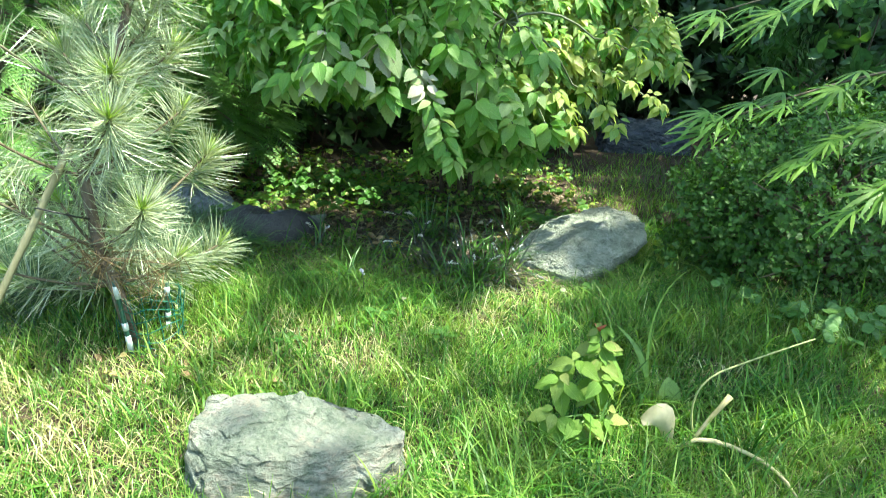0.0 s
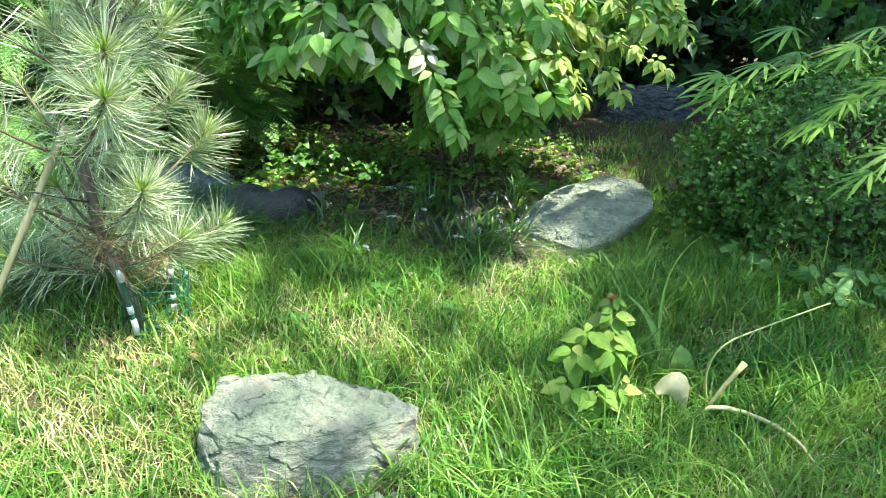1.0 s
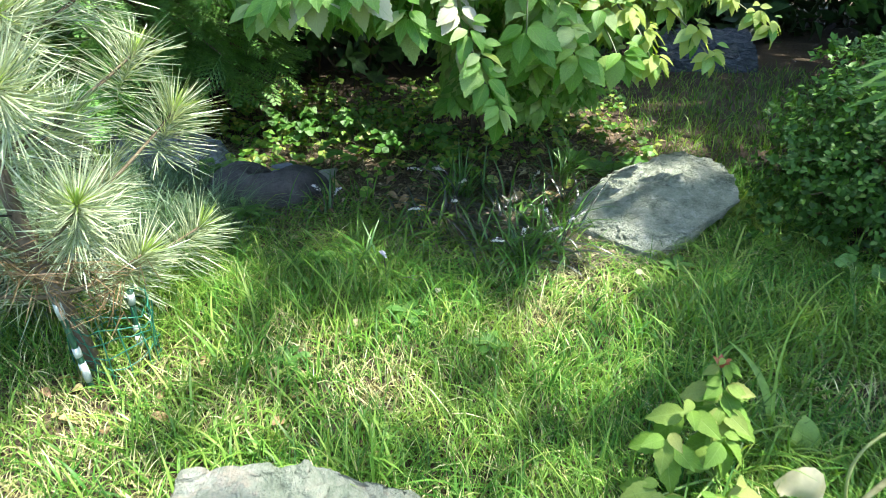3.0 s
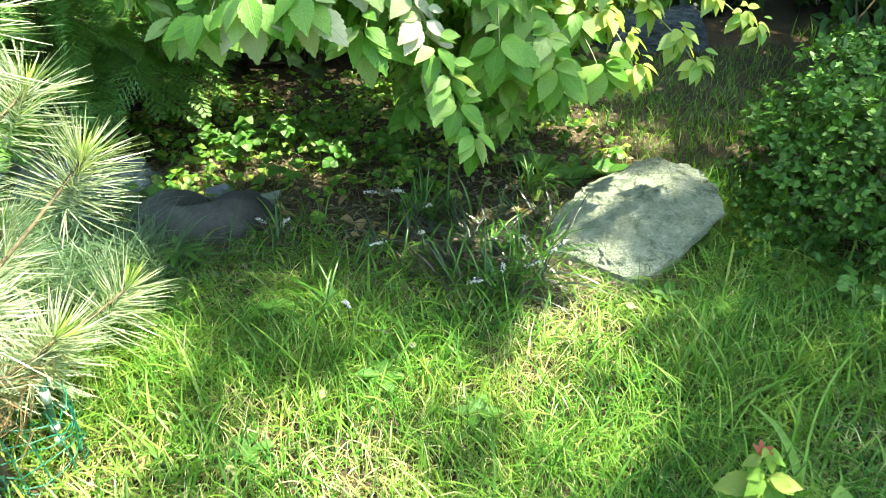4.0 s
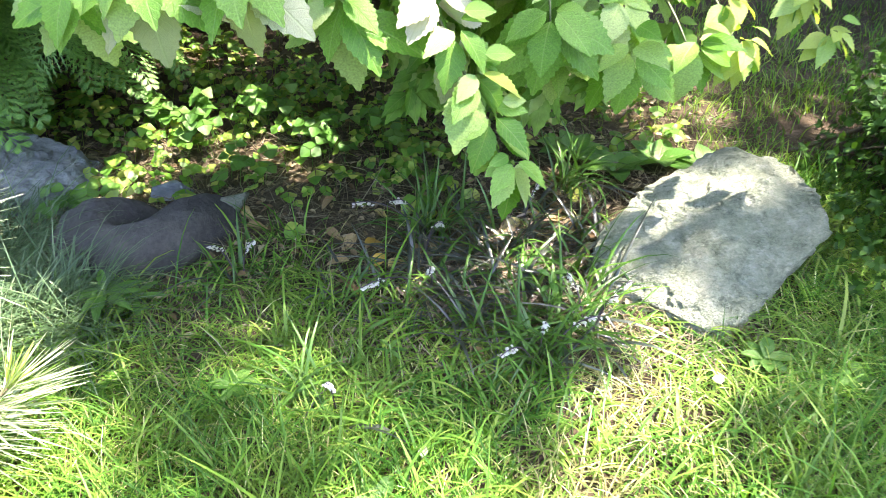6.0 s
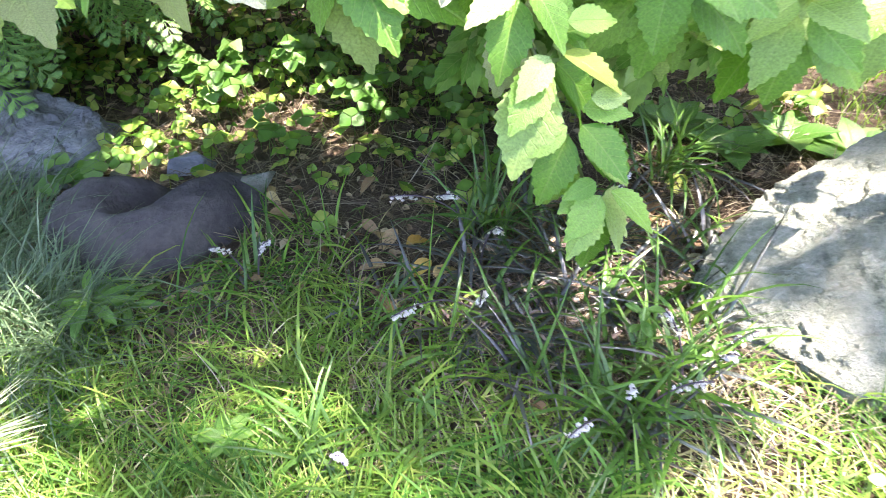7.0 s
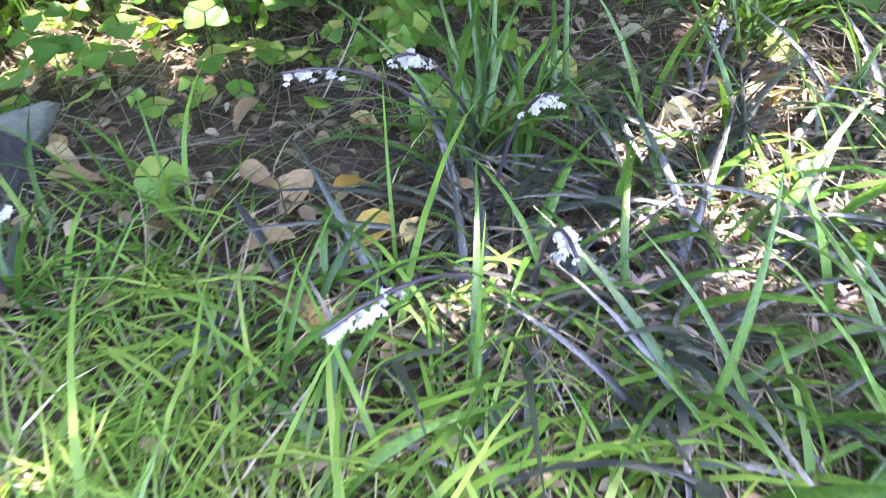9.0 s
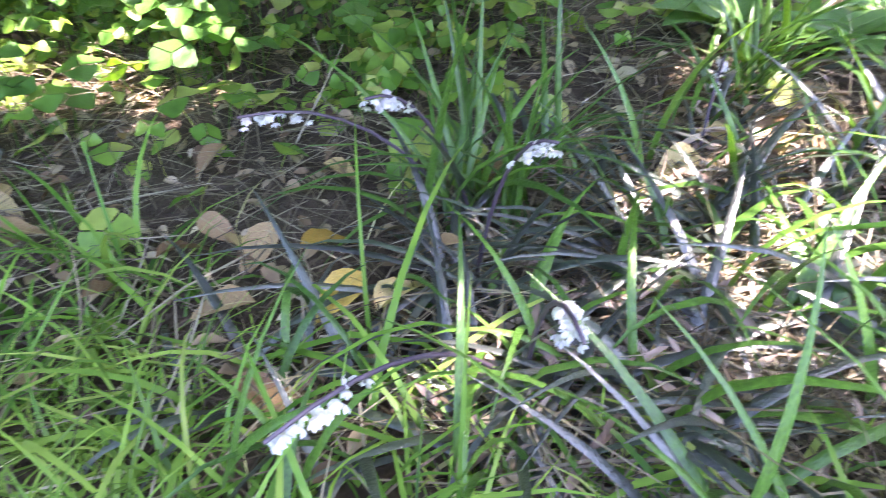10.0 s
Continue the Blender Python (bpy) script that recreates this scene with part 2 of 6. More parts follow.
M_ROCK_B = stone_material("green_grey_slab", [(0.34, (0.09, 0.11, 0.085)), (0.44, (0.21, 0.24, 0.185)), (0.52, (0.3, 0.325, 0.255)), (0.6, (0.37, 0.385, 0.31)), (0.7, (0.5, 0.5, 0.42))], 24.0, (1.0, 1.25, 1.15), lichen=0.5, bump=1.0)
M_ROCK_C = stone_material("blue_grey_stone", [(0.3, (0.07, 0.08, 0.09)), (0.5, (0.15, 0.165, 0.18)), (0.7, (0.26, 0.28, 0.3))], 8.0, (1, 1.4, 2.5), lichen=0.2)
# the blue-grey stone again, darkened to put the path's shade into its colour
M_ROCK_C_SHADED = stone_material("shaded_blue_grey_stone", [(0.3, (0.025, 0.03, 0.036)), (0.5, (0.06, 0.07, 0.085)), (0.7, (0.12, 0.135, 0.155))], 8.0, (1, 1.4, 2.5), lichen=0.1)
M_ROCK_D = stone_material("dark_stone", [(0.3, (0.026, 0.025, 0.025)), (0.5, (0.052, 0.049, 0.051)), (0.7, (0.1, 0.094, 0.09))], 14.0, (1, 1, 1), 0.95, (0.1, 0.09, 0.085), 0.5, 0.5)
M_WHITE = plain_material("white_plastic_tape", (0.42, 0.46, 0.44), 0.5)
M_NET = plain_material("green_plastic_net", (0.015, 0.12, 0.075), 0.4)
M_STAKE = plain_material("green_coated_stake", (0.02, 0.07, 0.045), 0.4)
M_TIE = plain_material("black_wire", (0.015, 0.015, 0.015), 0.5)
M_CREAM = leaf_material("withered_leaf", [(0.42, 0.36, 0.24), (0.47, 0.42, 0.27)], False, 0.4, 0.55, veins=0.0, blotch=0.2, scale=50)
M_BULB = leaf_material("bulb_leaf", [(0.2, 0.32, 0.08), (0.26, 0.38, 0.1)], False, 0.45, 0.4)
M_PALESTALK = rough_material("withered_stalk", [(0.3, (0.26, 0.22, 0.09)), (0.5, (0.42, 0.36, 0.17)), (0.7, (0.54, 0.48, 0.27))], 20.0, 150.0, 0.6, 0.3, 0.002)
M_GREENSTALK = plain_material("green_stalk", (0.16, 0.26, 0.07), 0.45)
M_RED = leaf_material("red_young_leaf", [(0.33, 0.08, 0.055), (0.4, 0.13, 0.075)], False, 0.45, 0.4)
M_FESCUE = leaf_material("fine_grass", [(0.035, 0.075, 0.033), (0.065, 0.12, 0.056), (0.14, 0.2, 0.115)], True, 0.25, 0.4)

# ---- mesh tools ----


def unit(a):
    a = np.asarray(a, float)
    return a / np.maximum(np.linalg.norm(a, axis=-1, keepdims=True), 1e-9)


def ground_z(x, y):
    """Height of the ground: it falls a little towards the front."""
    k = np.clip((np.asarray(y, float) - 0.6) / 0.95, 0, 1)
    k = k * k * (3 - 2 * k)
    x = np.asarray(x, float)
    return -0.078 * (1 - k) + 0.008 * np.sin(3.1 * x + 1.0) * np.cos(2.7 * np.asarray(y, float)) + 0.0 * x


def raw_mesh(name, verts, faces_flat, counts, uv=None, mats=(), smooth=True):
    """A mesh from flat arrays: vertices, loop vertex indices, corners a face, uv a loop."""
    me = bpy.data.meshes.new(name)
    verts = np.asarray(verts, np.float32)
    me.vertices.add(len(verts))
    me.vertices.foreach_set("co", verts.ravel())
    me.loops.add(len(faces_flat))
    me.loops.foreach_set("vertex_index", np.asarray(faces_flat, np.int32))
    me.polygons.add(len(counts))
    starts = np.concatenate(([0], np.cumsum(counts)[:-1])).astype(np.int32)
    me.polygons.foreach_set("loop_start", starts)
    if uv is not None:
        layer = me.uv_layers.new(name="uv")
        layer.data.foreach_set("uv", np.asarray(uv, np.float32).ravel())
    me.update(calc_edges=True)
    me.polygons.foreach_set("use_smooth", np.full(len(counts), smooth))
    for m in mats:
        me.materials.append(m)
    me.validate()
    return me


class Shape:
    """A small template of vertices, faces and uv that can be laid out many times."""

    def __init__(self, verts, faces, uv=None):
        self.v = np.asarray(verts, float)
        self.f = [tuple(f) for f in faces]
        self.uv = np.asarray(uv, float) if uv is not None else np.full((len(self.v), 2), 0.3)

    def moved(self, m):
        v = np.c_[self.v, np.ones(len(self.v))] @ np.asarray(m).T
        return Shape(v[:, :3], self.f, self.uv)

    def __add__(self, other):
        n = len(self.v)
        return Shape(np.r_[self.v, other.v], self.f + [tuple(i + n for i in f) for f in other.f], np.r_[self.uv, other.uv])

    def mesh(self, name, mat, smooth=True):
        flat = np.array([i for f in self.f for i in f])
        return raw_mesh(name, self.v, flat, np.array([len(f) for f in self.f]), self.uv[flat], (mat,), smooth)

    def many(self, name, mats4, mat, smooth=True):
        """One mesh with this template at each of the N x 4 x 4 poses."""
        mats4 = np.asarray(mats4, float)
        n = len(mats4)
        v = np.einsum("nij,kj->nki", mats4[:, :3, :3], self.v) + mats4[:, None, :3, 3]
        flat = np.array([i for f in self.f for i in f])
        counts = np.array([len(f) for f in self.f])
        allflat = (flat[None] + (np.arange(n) * len(self.v))[:, None]).ravel()
        return raw_mesh(name, v.reshape(-1, 3), allflat, np.tile(counts, n), np.tile(self.uv[flat], (n, 1)), (mat,), smooth)


def frames(pos, along, normal, size):
    """Poses with y along, z near normal, scaled by size (a number or x, y, z each)."""
    pos, y = np.asarray(pos, float), unit(along)
    x = unit(np.cross(y, normal))
    z = np.cross(x, y)
    size = np.asarray(size, float)
    if size.ndim == 1:
        size = np.repeat(size[:, None], 3, 1)
    m = np.zeros((len(pos), 4, 4))
    m[:, :3, 0], m[:, :3, 1], m[:, :3, 2] = x * size[:, :1], y * size[:, 1:2], z * size[:, 2:3]
    m[:, :3, 3], m[:, 3, 3] = pos, 1
    return m


def leaf_shape(width, segs=8, fold=0.25, curl=0.25, teeth=0.0, peak=0.42, tip=1.0):
    """A leaf one long, from the origin along +y, with a folded midrib, curled tip and toothed rim."""
    v, f, uv = [], [], []
    for i in range(segs + 1):
        t = i / segs
        w = width * 0.5 * math.sin(math.pi * t ** (math.log(0.5) / math.log(peak))) ** (0.8 if t < peak else tip)
        if 0 < i < segs and i % 2:
            w *= 1 + teeth
        w = max(w, 0.004)
        z = -curl * t * t
        y = t - 0.1 * curl * t * t
        back = 0.03 * (1 if (i % 2 and teeth) else 0)
        v += [(-w, y + back, z + fold * w), (0, y, z), (w, y + back, z + fold * w)]
        uv += [(0.5 - w / width, t), (0.5, t), (0.5 + w / width, t)]
    for i in range(segs):
        a = 3 * i
        f += [(a, a + 1, a + 4, a + 3), (a + 1, a + 2, a + 5, a + 4)]
    return Shape(v, f, uv)


def blade_shape(width, segs=4, droop=0.5, twist=0.0, fold=0.3):
    """A strap leaf one long that rises along +z and arches over towards +y."""
    v, f, uv = [], [], []
    for i in range(segs + 1):
        t = i / segs
        a = droop * t * 1.5
        y = math.sin(a) / max(droop * 1.5, 1e-3) if droop else 0
        y = (1 - math.cos(a)) / max(droop * 1.5, 1e-3)
        z = math.sin(a) / max(droop * 1.5, 1e-3)
        w = width * 0.5 * (0.75 + 0.25 * math.sin(math.pi * min(1, t * 1.5))) * (1 - t ** 3) + 0.002
        tw = twist * t
        dx, dy = w * math.cos(tw), w * math.sin(tw)
        v += [(-dx, y - dy + fold * w, z), (0, y, z), (dx, y + dy + fold * w, z)]
        uv += [(0, t), (0.5, t), (1, t)]
    for i in range(segs):
        a = 3 * i
        f += [(a, a + 1, a + 4, a + 3), (a + 1, a + 2, a + 5, a + 4)]
    return Shape(v, f, uv)


def tube(points, radii, sides=6, cap=True):
    """A round stem through the points, as a template."""
    p = [Vector(q) for q in points]
    n = len(p)
    if not hasattr(radii, "__len__"):
        radii = [radii] * n
    v, f = [], []
    ref = Vector((0.3, 0.2, 1)).normalized()
    for i in range(n):
        d = (p[min(i + 1, n - 1)] - p[max(i - 1, 0)]).normalized()
        a = d.cross(ref)
        if a.length < 0.1:
            a = d.cross(Vector((1, 0, 0)))
        a.normalize()
        b = d.cross(a)
        for k in range(sides):
            an = 2 * math.pi * k / sides
            v.append(p[i] + (a * math.cos(an) + b * math.sin(an)) * radii[i])
    for i in range(n - 1):
        for k in range(sides):
            k2 = (k + 1) % sides
            f.append((i * sides + k, i * sides + k2, (i + 1) * sides + k2, (i + 1) * sides + k))
    if cap:
        f.append(tuple(range(sides - 1, -1, -1)))
        f.append(tuple((n - 1) * sides + k for k in range(sides)))
    return Shape([tuple(q) for q in v], f)


def bend(a, b, c, n=8):
    """Points on a curve from a to c pulled towards b."""
    a, b, c = Vector(a), Vector(b), Vector(c)
    return [a * (1 - t) ** 2 + b * 2 * t * (1 - t) + c * t * t for t in (i / (n - 1) for i in range(n))]


def taper(r0, r1, n=8):
    return [r0 + (r1 - r0) * i / (n - 1) for i in range(n)]


def thing(name, at, label, category, group="", kind=""):
    ob = new(name)
    ob.empty_display_size = 0.05
    ob.location = at
    return tagged(ob, label, category, group, kind)


def part(name, data, parent, label="", m=None, kind=""):
    """A mesh object under a thing or a part; its pose m is in the world's frame unless the parent has its own."""
    ob = new(name, data)
    ob.parent = parent
    if m is not None:
        ob.matrix_local = Matrix(m)
    return tagged(ob, label, kind=kind)


def at_parent(parent, m):
    """A world pose turned into the parent's frame (the parent only stands at its place)."""
    m = np.array(m, float)
    m[:3, 3] -= np.array(parent.location)
    return m


def shifted(shape, parent):
    s = Shape(shape.v - np.array(parent.location), shape.f, shape.uv)
    return s

# ---- the ground ----


def lawn_share(x, y):
    """How much lawn grows at a place, 0 to 1: full in front, bare in the planting bed."""
    edge = np.interp(x, [-1.6, -0.62, -0.36, -0.1, 0.08, 0.25, 0.5, 0.62, 0.9, 2.0], [1.9, 1.78, 1.7, 1.59, 1.53, 1.56, 1.68, 2.2, 3.4, 3.6])
    wob = 0.06 * np.sin(9 * x + 2 * y) + 0.04 * np.sin(23 * x + 1.3)
    s = np.clip((edge + wob - y) / 0.32 + 0.5, 0, 1)
    path = np.clip((x - 0.5) / 0.12, 0, 1) * np.clip((y - 1.9) / 0.1, 0, 1) * np.clip((3.3 - y) / 0.2, 0, 1) * np.clip((1.25 - x) / 0.15, 0, 1)
    s = np.maximum(s, 0.8 * path)
    box = np.clip((x - 0.72 - 0.25 * np.maximum(0, 1.55 - y)) / 0.12, 0, 1) * np.clip((y - 1.36) / 0.12, 0, 1) * np.clip((2.3 - y) / 0.1, 0, 1)
    s = s * (1 - 0.93 * box)
    s = s * (1 - 0.8 * np.clip((-0.6 - x) / 0.12, 0, 1) * np.clip((y - 1.3) / 0.12, 0, 1) * (x > -1.3))
    return s


def build_ground():
    xs = np.unique(np.round(np.r_[np.linspace(-60, -3, 12), np.linspace(-3, 3, 121), np.linspace(3, 60, 12)], 3))
    ys = np.unique(np.round(np.r_[np.linspace(-60, -1, 12), np.linspace(-1, 5, 121), np.linspace(5, 60, 12)], 3))
    gx, gy = np.meshgrid(xs, ys)
    gz = ground_z(gx, gy)
    near = (np.abs(gx) < 3) & (gy > -1) & (gy < 5)
    bumps = np.array([noise.noise(Vector((a * 7, b * 7, 0))) * 0.006 + noise.noise(Vector((a * 24, b * 24, 3))) * 0.003 for a, b in zip(gx.ravel(), gy.ravel())]).reshape(gx.shape)
    gz = gz + np.where(near, bumps - 0.004, -0.004)
    v = np.c_[gx.ravel(), gy.ravel(), gz.ravel()]
    nx, ny = len(xs), len(ys)
    i, j = np.meshgrid(np.arange(nx - 1), np.arange(ny - 1))
    a = (j * nx + i).ravel()
    flat = np.c_[a, a + 1, a + nx + 1, a + nx].ravel()
    ob = new("ground", raw_mesh("ground", v, flat, np.full(len(a), 4), None, (M_SOIL,)))
    tagged(ob, "dark brown garden soil under the lawn and planting bed", "ground", kind="structure")


build_ground()


# ---- rocks ----


def rock(name, corners, at, mat, label, seed, rough=0.012, cuts=4, ledge=0.006, smooth=0.0, group="", fine=0.0075):
    """A boulder: the hull of a few corners, finely divided, roughened in ledges and chips."""
    bm = bmesh.new()
    for c in corners:
        bm.verts.new(c)
    bmesh.ops.convex_hull(bm, input=bm.verts)
    bmesh.ops.delete(bm, geom=[v for v in bm.verts if not v.link_faces], context="VERTS")
    bmesh.ops.triangulate(bm, faces=bm.faces)
    for _ in range(cuts):
        long = [e for e in bm.edges if e.calc_length() > fine]
        if not long:
            break
        bmesh.ops.subdivide_edges(bm, edges=long, cuts=1, use_grid_fill=True)
        bmesh.ops.triangulate(bm, faces=[f for f in bm.faces if len(f.verts) > 3])
    for _ in range(int(smooth)):
        bmesh.ops.smooth_vert(bm, verts=bm.verts, factor=0.5, use_axis_x=True, use_axis_y=True, use_axis_z=True)
    bm.normal_update()
    moves = []
    off = Vector((seed * 3.7, seed * 1.3, seed * 2.1))
    for v in bm.verts:
        p = v.co + off
        d = noise.noise(p * 9) * rough + noise.noise(p * 27) * rough * 0.45 + noise.noise(p * 70) * rough * 0.2
        w = noise.noise_vector(p * 11) * 0.05
        q = Vector((p.x * 30, p.y * 42, p.z * 60)) + w * 30
        near, cells = noise.voronoi(q)
        cell = cells[0]
        d += ledge * (math.sin(cell.x * 127.1 + cell.y * 311.7 + cell.z * 74.7) * 0.5)
        d -= ledge * 0.15 * max(0.0, 1 - (near[1] - near[0]) / 0.12)
        moves.append(v.normal * d)
    for v, d in zip(bm.verts, moves):
        v.co += d
    me = bpy.data.meshes.new(name)
    bm.to_mesh(me)
    bm.free()
    me.polygons.foreach_set("use_smooth", np.full(len(me.polygons), True))
    me.set_sharp_from_angle(angle=radians(38))
    me.materials.append(mat)
    ob = new(name, me)
    ob.location = at
    return tagged(ob, label, "rock", group)


rock("boulder", [(-0.165, -0.07, -0.06), (-0.165, 0.035, -0.06), (0.165, 0.06, -0.06), (0.17, -0.03, -0.06), (0.045, -0.118, -0.06), (-0.12, -0.112, -0.06),
                 (-0.168, 0.01, 0.078), (-0.15, 0.06, 0.083), (-0.007, 0.075, 0.085), (0.05, 0.07, 0.08), (0.12, 0.06, 0.066), (0.174, 0.03, 0.052), (0.055, -0.055, 0.068), (0.08, -0.035, 0.066), (-0.06, -0.07, 0.06), (-0.12, -0.06, 0.058), (0.172, 0.0, 0.05), (0.168, -0.025, -0.03), (-0.162, -0.02, 0.068)],
     (-0.215, 0.88, -0.055), M_ROCK_A, "rough grey-green boulder with a flat chipped top, sunk in the grass", 3, 0.013, 8, 0.0048, fine=0.0045)
rock("slab_stone", [(-0.17, -0.02, -0.06), (-0.05, -0.14, -0.06), (-0.02, -0.15, -0.06), (0.15, 0.02, -0.02), (0.14, 0.18, -0.06), (-0.08, 0.12, -0.06),
                    (-0.175, -0.03, 0.02), (-0.15, 0.03, 0.04), (-0.05, -0.155, 0.015), (-0.015, -0.165, 0.01), (0.195, -0.03, 0.075), (0.205, 0.03, 0.10), (0.215, 0.13, 0.105), (0.14, 0.205, 0.105), (0.03, 0.15, 0.1), (-0.07, 0.1, 0.08), (0.02, 0.0, 0.085), (0.12, 0.08, 0.118)],
     (0.39, 1.72, 0.0), M_ROCK_B, "pale grey-green slab of stone leaning out of the bed", 8, 0.011, 8, 0.006, fine=0.006)


def dark_stone():
    """A low rounded stone with a hollow across its back."""
    n, k = 72, 40
    v, f = [], []
    for i in range(k + 1):
        th = math.pi * i / k
        for j in range(n):
            ph = 2 * math.pi * j / n
            d = Vector((math.sin(th) * math.cos(ph), math.sin(th) * math.sin(ph), math.cos(th)))
            rad = 1 + 0.10 * noise.noise(d * 1.7 + Vector((5, 1, 2))) + 0.05 * noise.noise(d * 4.0) + 0.015 * noise.noise(d * 14)
            sq = (abs(d.x) ** 3 + abs(d.y) ** 3 + abs(d.z) ** 3) ** (-1 / 3)
            p = Vector((d.x * 0.145, d.y * 0.09, d.z * 0.095)) * rad * (0.5 + 0.5 * sq)
            cut = math.exp(-((p.x - 0.02 - 0.4 * (p.y - 0.03)) / 0.032) ** 2) * max(0.0, min(1.0, (p.y + 0.04) / 0.05))
            p.z *= 1 - (0.8 * cut + 0.12 * max(0.0, min(1.0, (p.x - 0.01) / 0.06))) * (1 if p.z > 0 else 0)
            p.y += 0.03 * (p.x / 0.14) ** 2 + 0.035 * max(0.0, p.x / 0.14)
            v.append(tuple(p))
    for i in range(k):
        for j in range(n):
            f.append((i * n + j, (i + 1) * n + j, (i + 1) * n + (j + 1) % n, i * n + (j + 1) % n))
    ob = new("dark_stone", Shape(v, f).mesh("dark_stone", M_ROCK_D))
    ob.location = (-0.51, 1.85, 0.0)
    tagged(ob, "low rounded dark grey stone lying at the edge of the lawn", "rock")


dark_stone()
rock("stone_chip", [(-0.045, -0.016, -0.02), (-0.04, 0.014, -0.02), (0.02, 0.012, -0.018), (-0.045, -0.01, 0.016), (-0.03, 0.012, 0.018), (0.045, 0.016, 0.03), (0.05, 0.028, 0.022), (0.035, 0.006, 0.008)],
     (-0.388, 1.935, 0.018), M_ROCK_A, "small tan-grey stone chip leaning against the dark stone", 41, 0.003, 4, 0.002, 1, fine=0.006)
rock("stone_chip", [(-0.04, -0.02, -0.01), (0.035, -0.018, -0.01), (0.04, 0.016, -0.01), (-0.035, 0.02, -0.01), (-0.03, -0.008, 0.02), (0.025, -0.006, 0.024), (0.01, 0.012, 0.022)],
     (-0.5, 2.03, 0.01), M_ROCK_C, "small grey stone behind the dark stone", 42, 0.003, 4, 0.002, 1, fine=0.006)
for px, py, s, k in ((-0.1, 0.765, 0.022, 31), (-0.075, 0.775, 0.016, 32), (-0.125, 0.758, 0.014, 33), (-0.03, 0.9, 0.012, 34), (-0.66, 2.0, 0.022, 35), (-0.62, 2.02, 0.015, 36)):
    rock("pebble", [(-s, -s * 0.7, -s * 0.4), (s, -s * 0.6, -s * 0.4), (s * 0.8, s * 0.7, -s * 0.4), (-s * 0.9, s * 0.6, -s * 0.4), (-s * 0.6, -s * 0.3, s * 0.7), (s * 0.6, -s * 0.2, s * 0.6), (0, s * 0.5, s * 0.7)],
         (px, py, float(ground_z(px, py)) + s * 0.3), M_ROCK_A, "small pale pebble lying in the grass", k, 0.002, 3, 0.001, 1, "pebbles", 0.006)
rock("grey_stone", [(-0.16, -0.1, -0.05), (0.15, -0.12, -0.05), (0.18, 0.08, -0.05), (-0.14, 0.12, -0.05), (-0.13, -0.06, 0.07), (0.02, -0.08, 0.075), (0.15, -0.06, 0.02), (0.12, 0.06, 0.05), (-0.1, 0.08, 0.1)],
     (-0.83, 2.1, 0.0), M_ROCK_C, "blue-grey layered stone bordering the planting bed", 11, 0.012, 5, 0.012, group="bed stones")
rock("grey_stone", [(-0.25, -0.14, -0.05), (0.2, -0.15, -0.05), (0.22, 0.1, -0.05), (-0.2, 0.14, -0.05), (-0.2, -0.06, 0.15), (0.0, -0.09, 0.14), (0.17, -0.1, 0.04), (0.12, 0.06, 0.09), (-0.1, 0.08, 0.17)],
     (-1.12, 2.32, 0.0), M_ROCK_C, "tall blue-grey layered stone under the cedar", 14, 0.014, 5, 0.014, group="bed stones")
rock("path_stone", [(-0.24, -0.12, -0.05), (0.26, -0.12, -0.05), (0.28, 0.15, -0.05), (-0.22, 0.16, -0.05), (-0.2, -0.08, 0.1), (0.2, -0.06, 0.13), (0.24, 0.1, 0.16), (-0.18, 0.12, 0.15)],
     (1.1, 3.45, 0.0), M_ROCK_C_SHADED, "flat blue-grey stone at the end of the grass path", 17, 0.016, 5, 0.014)

# ---- lawn ----


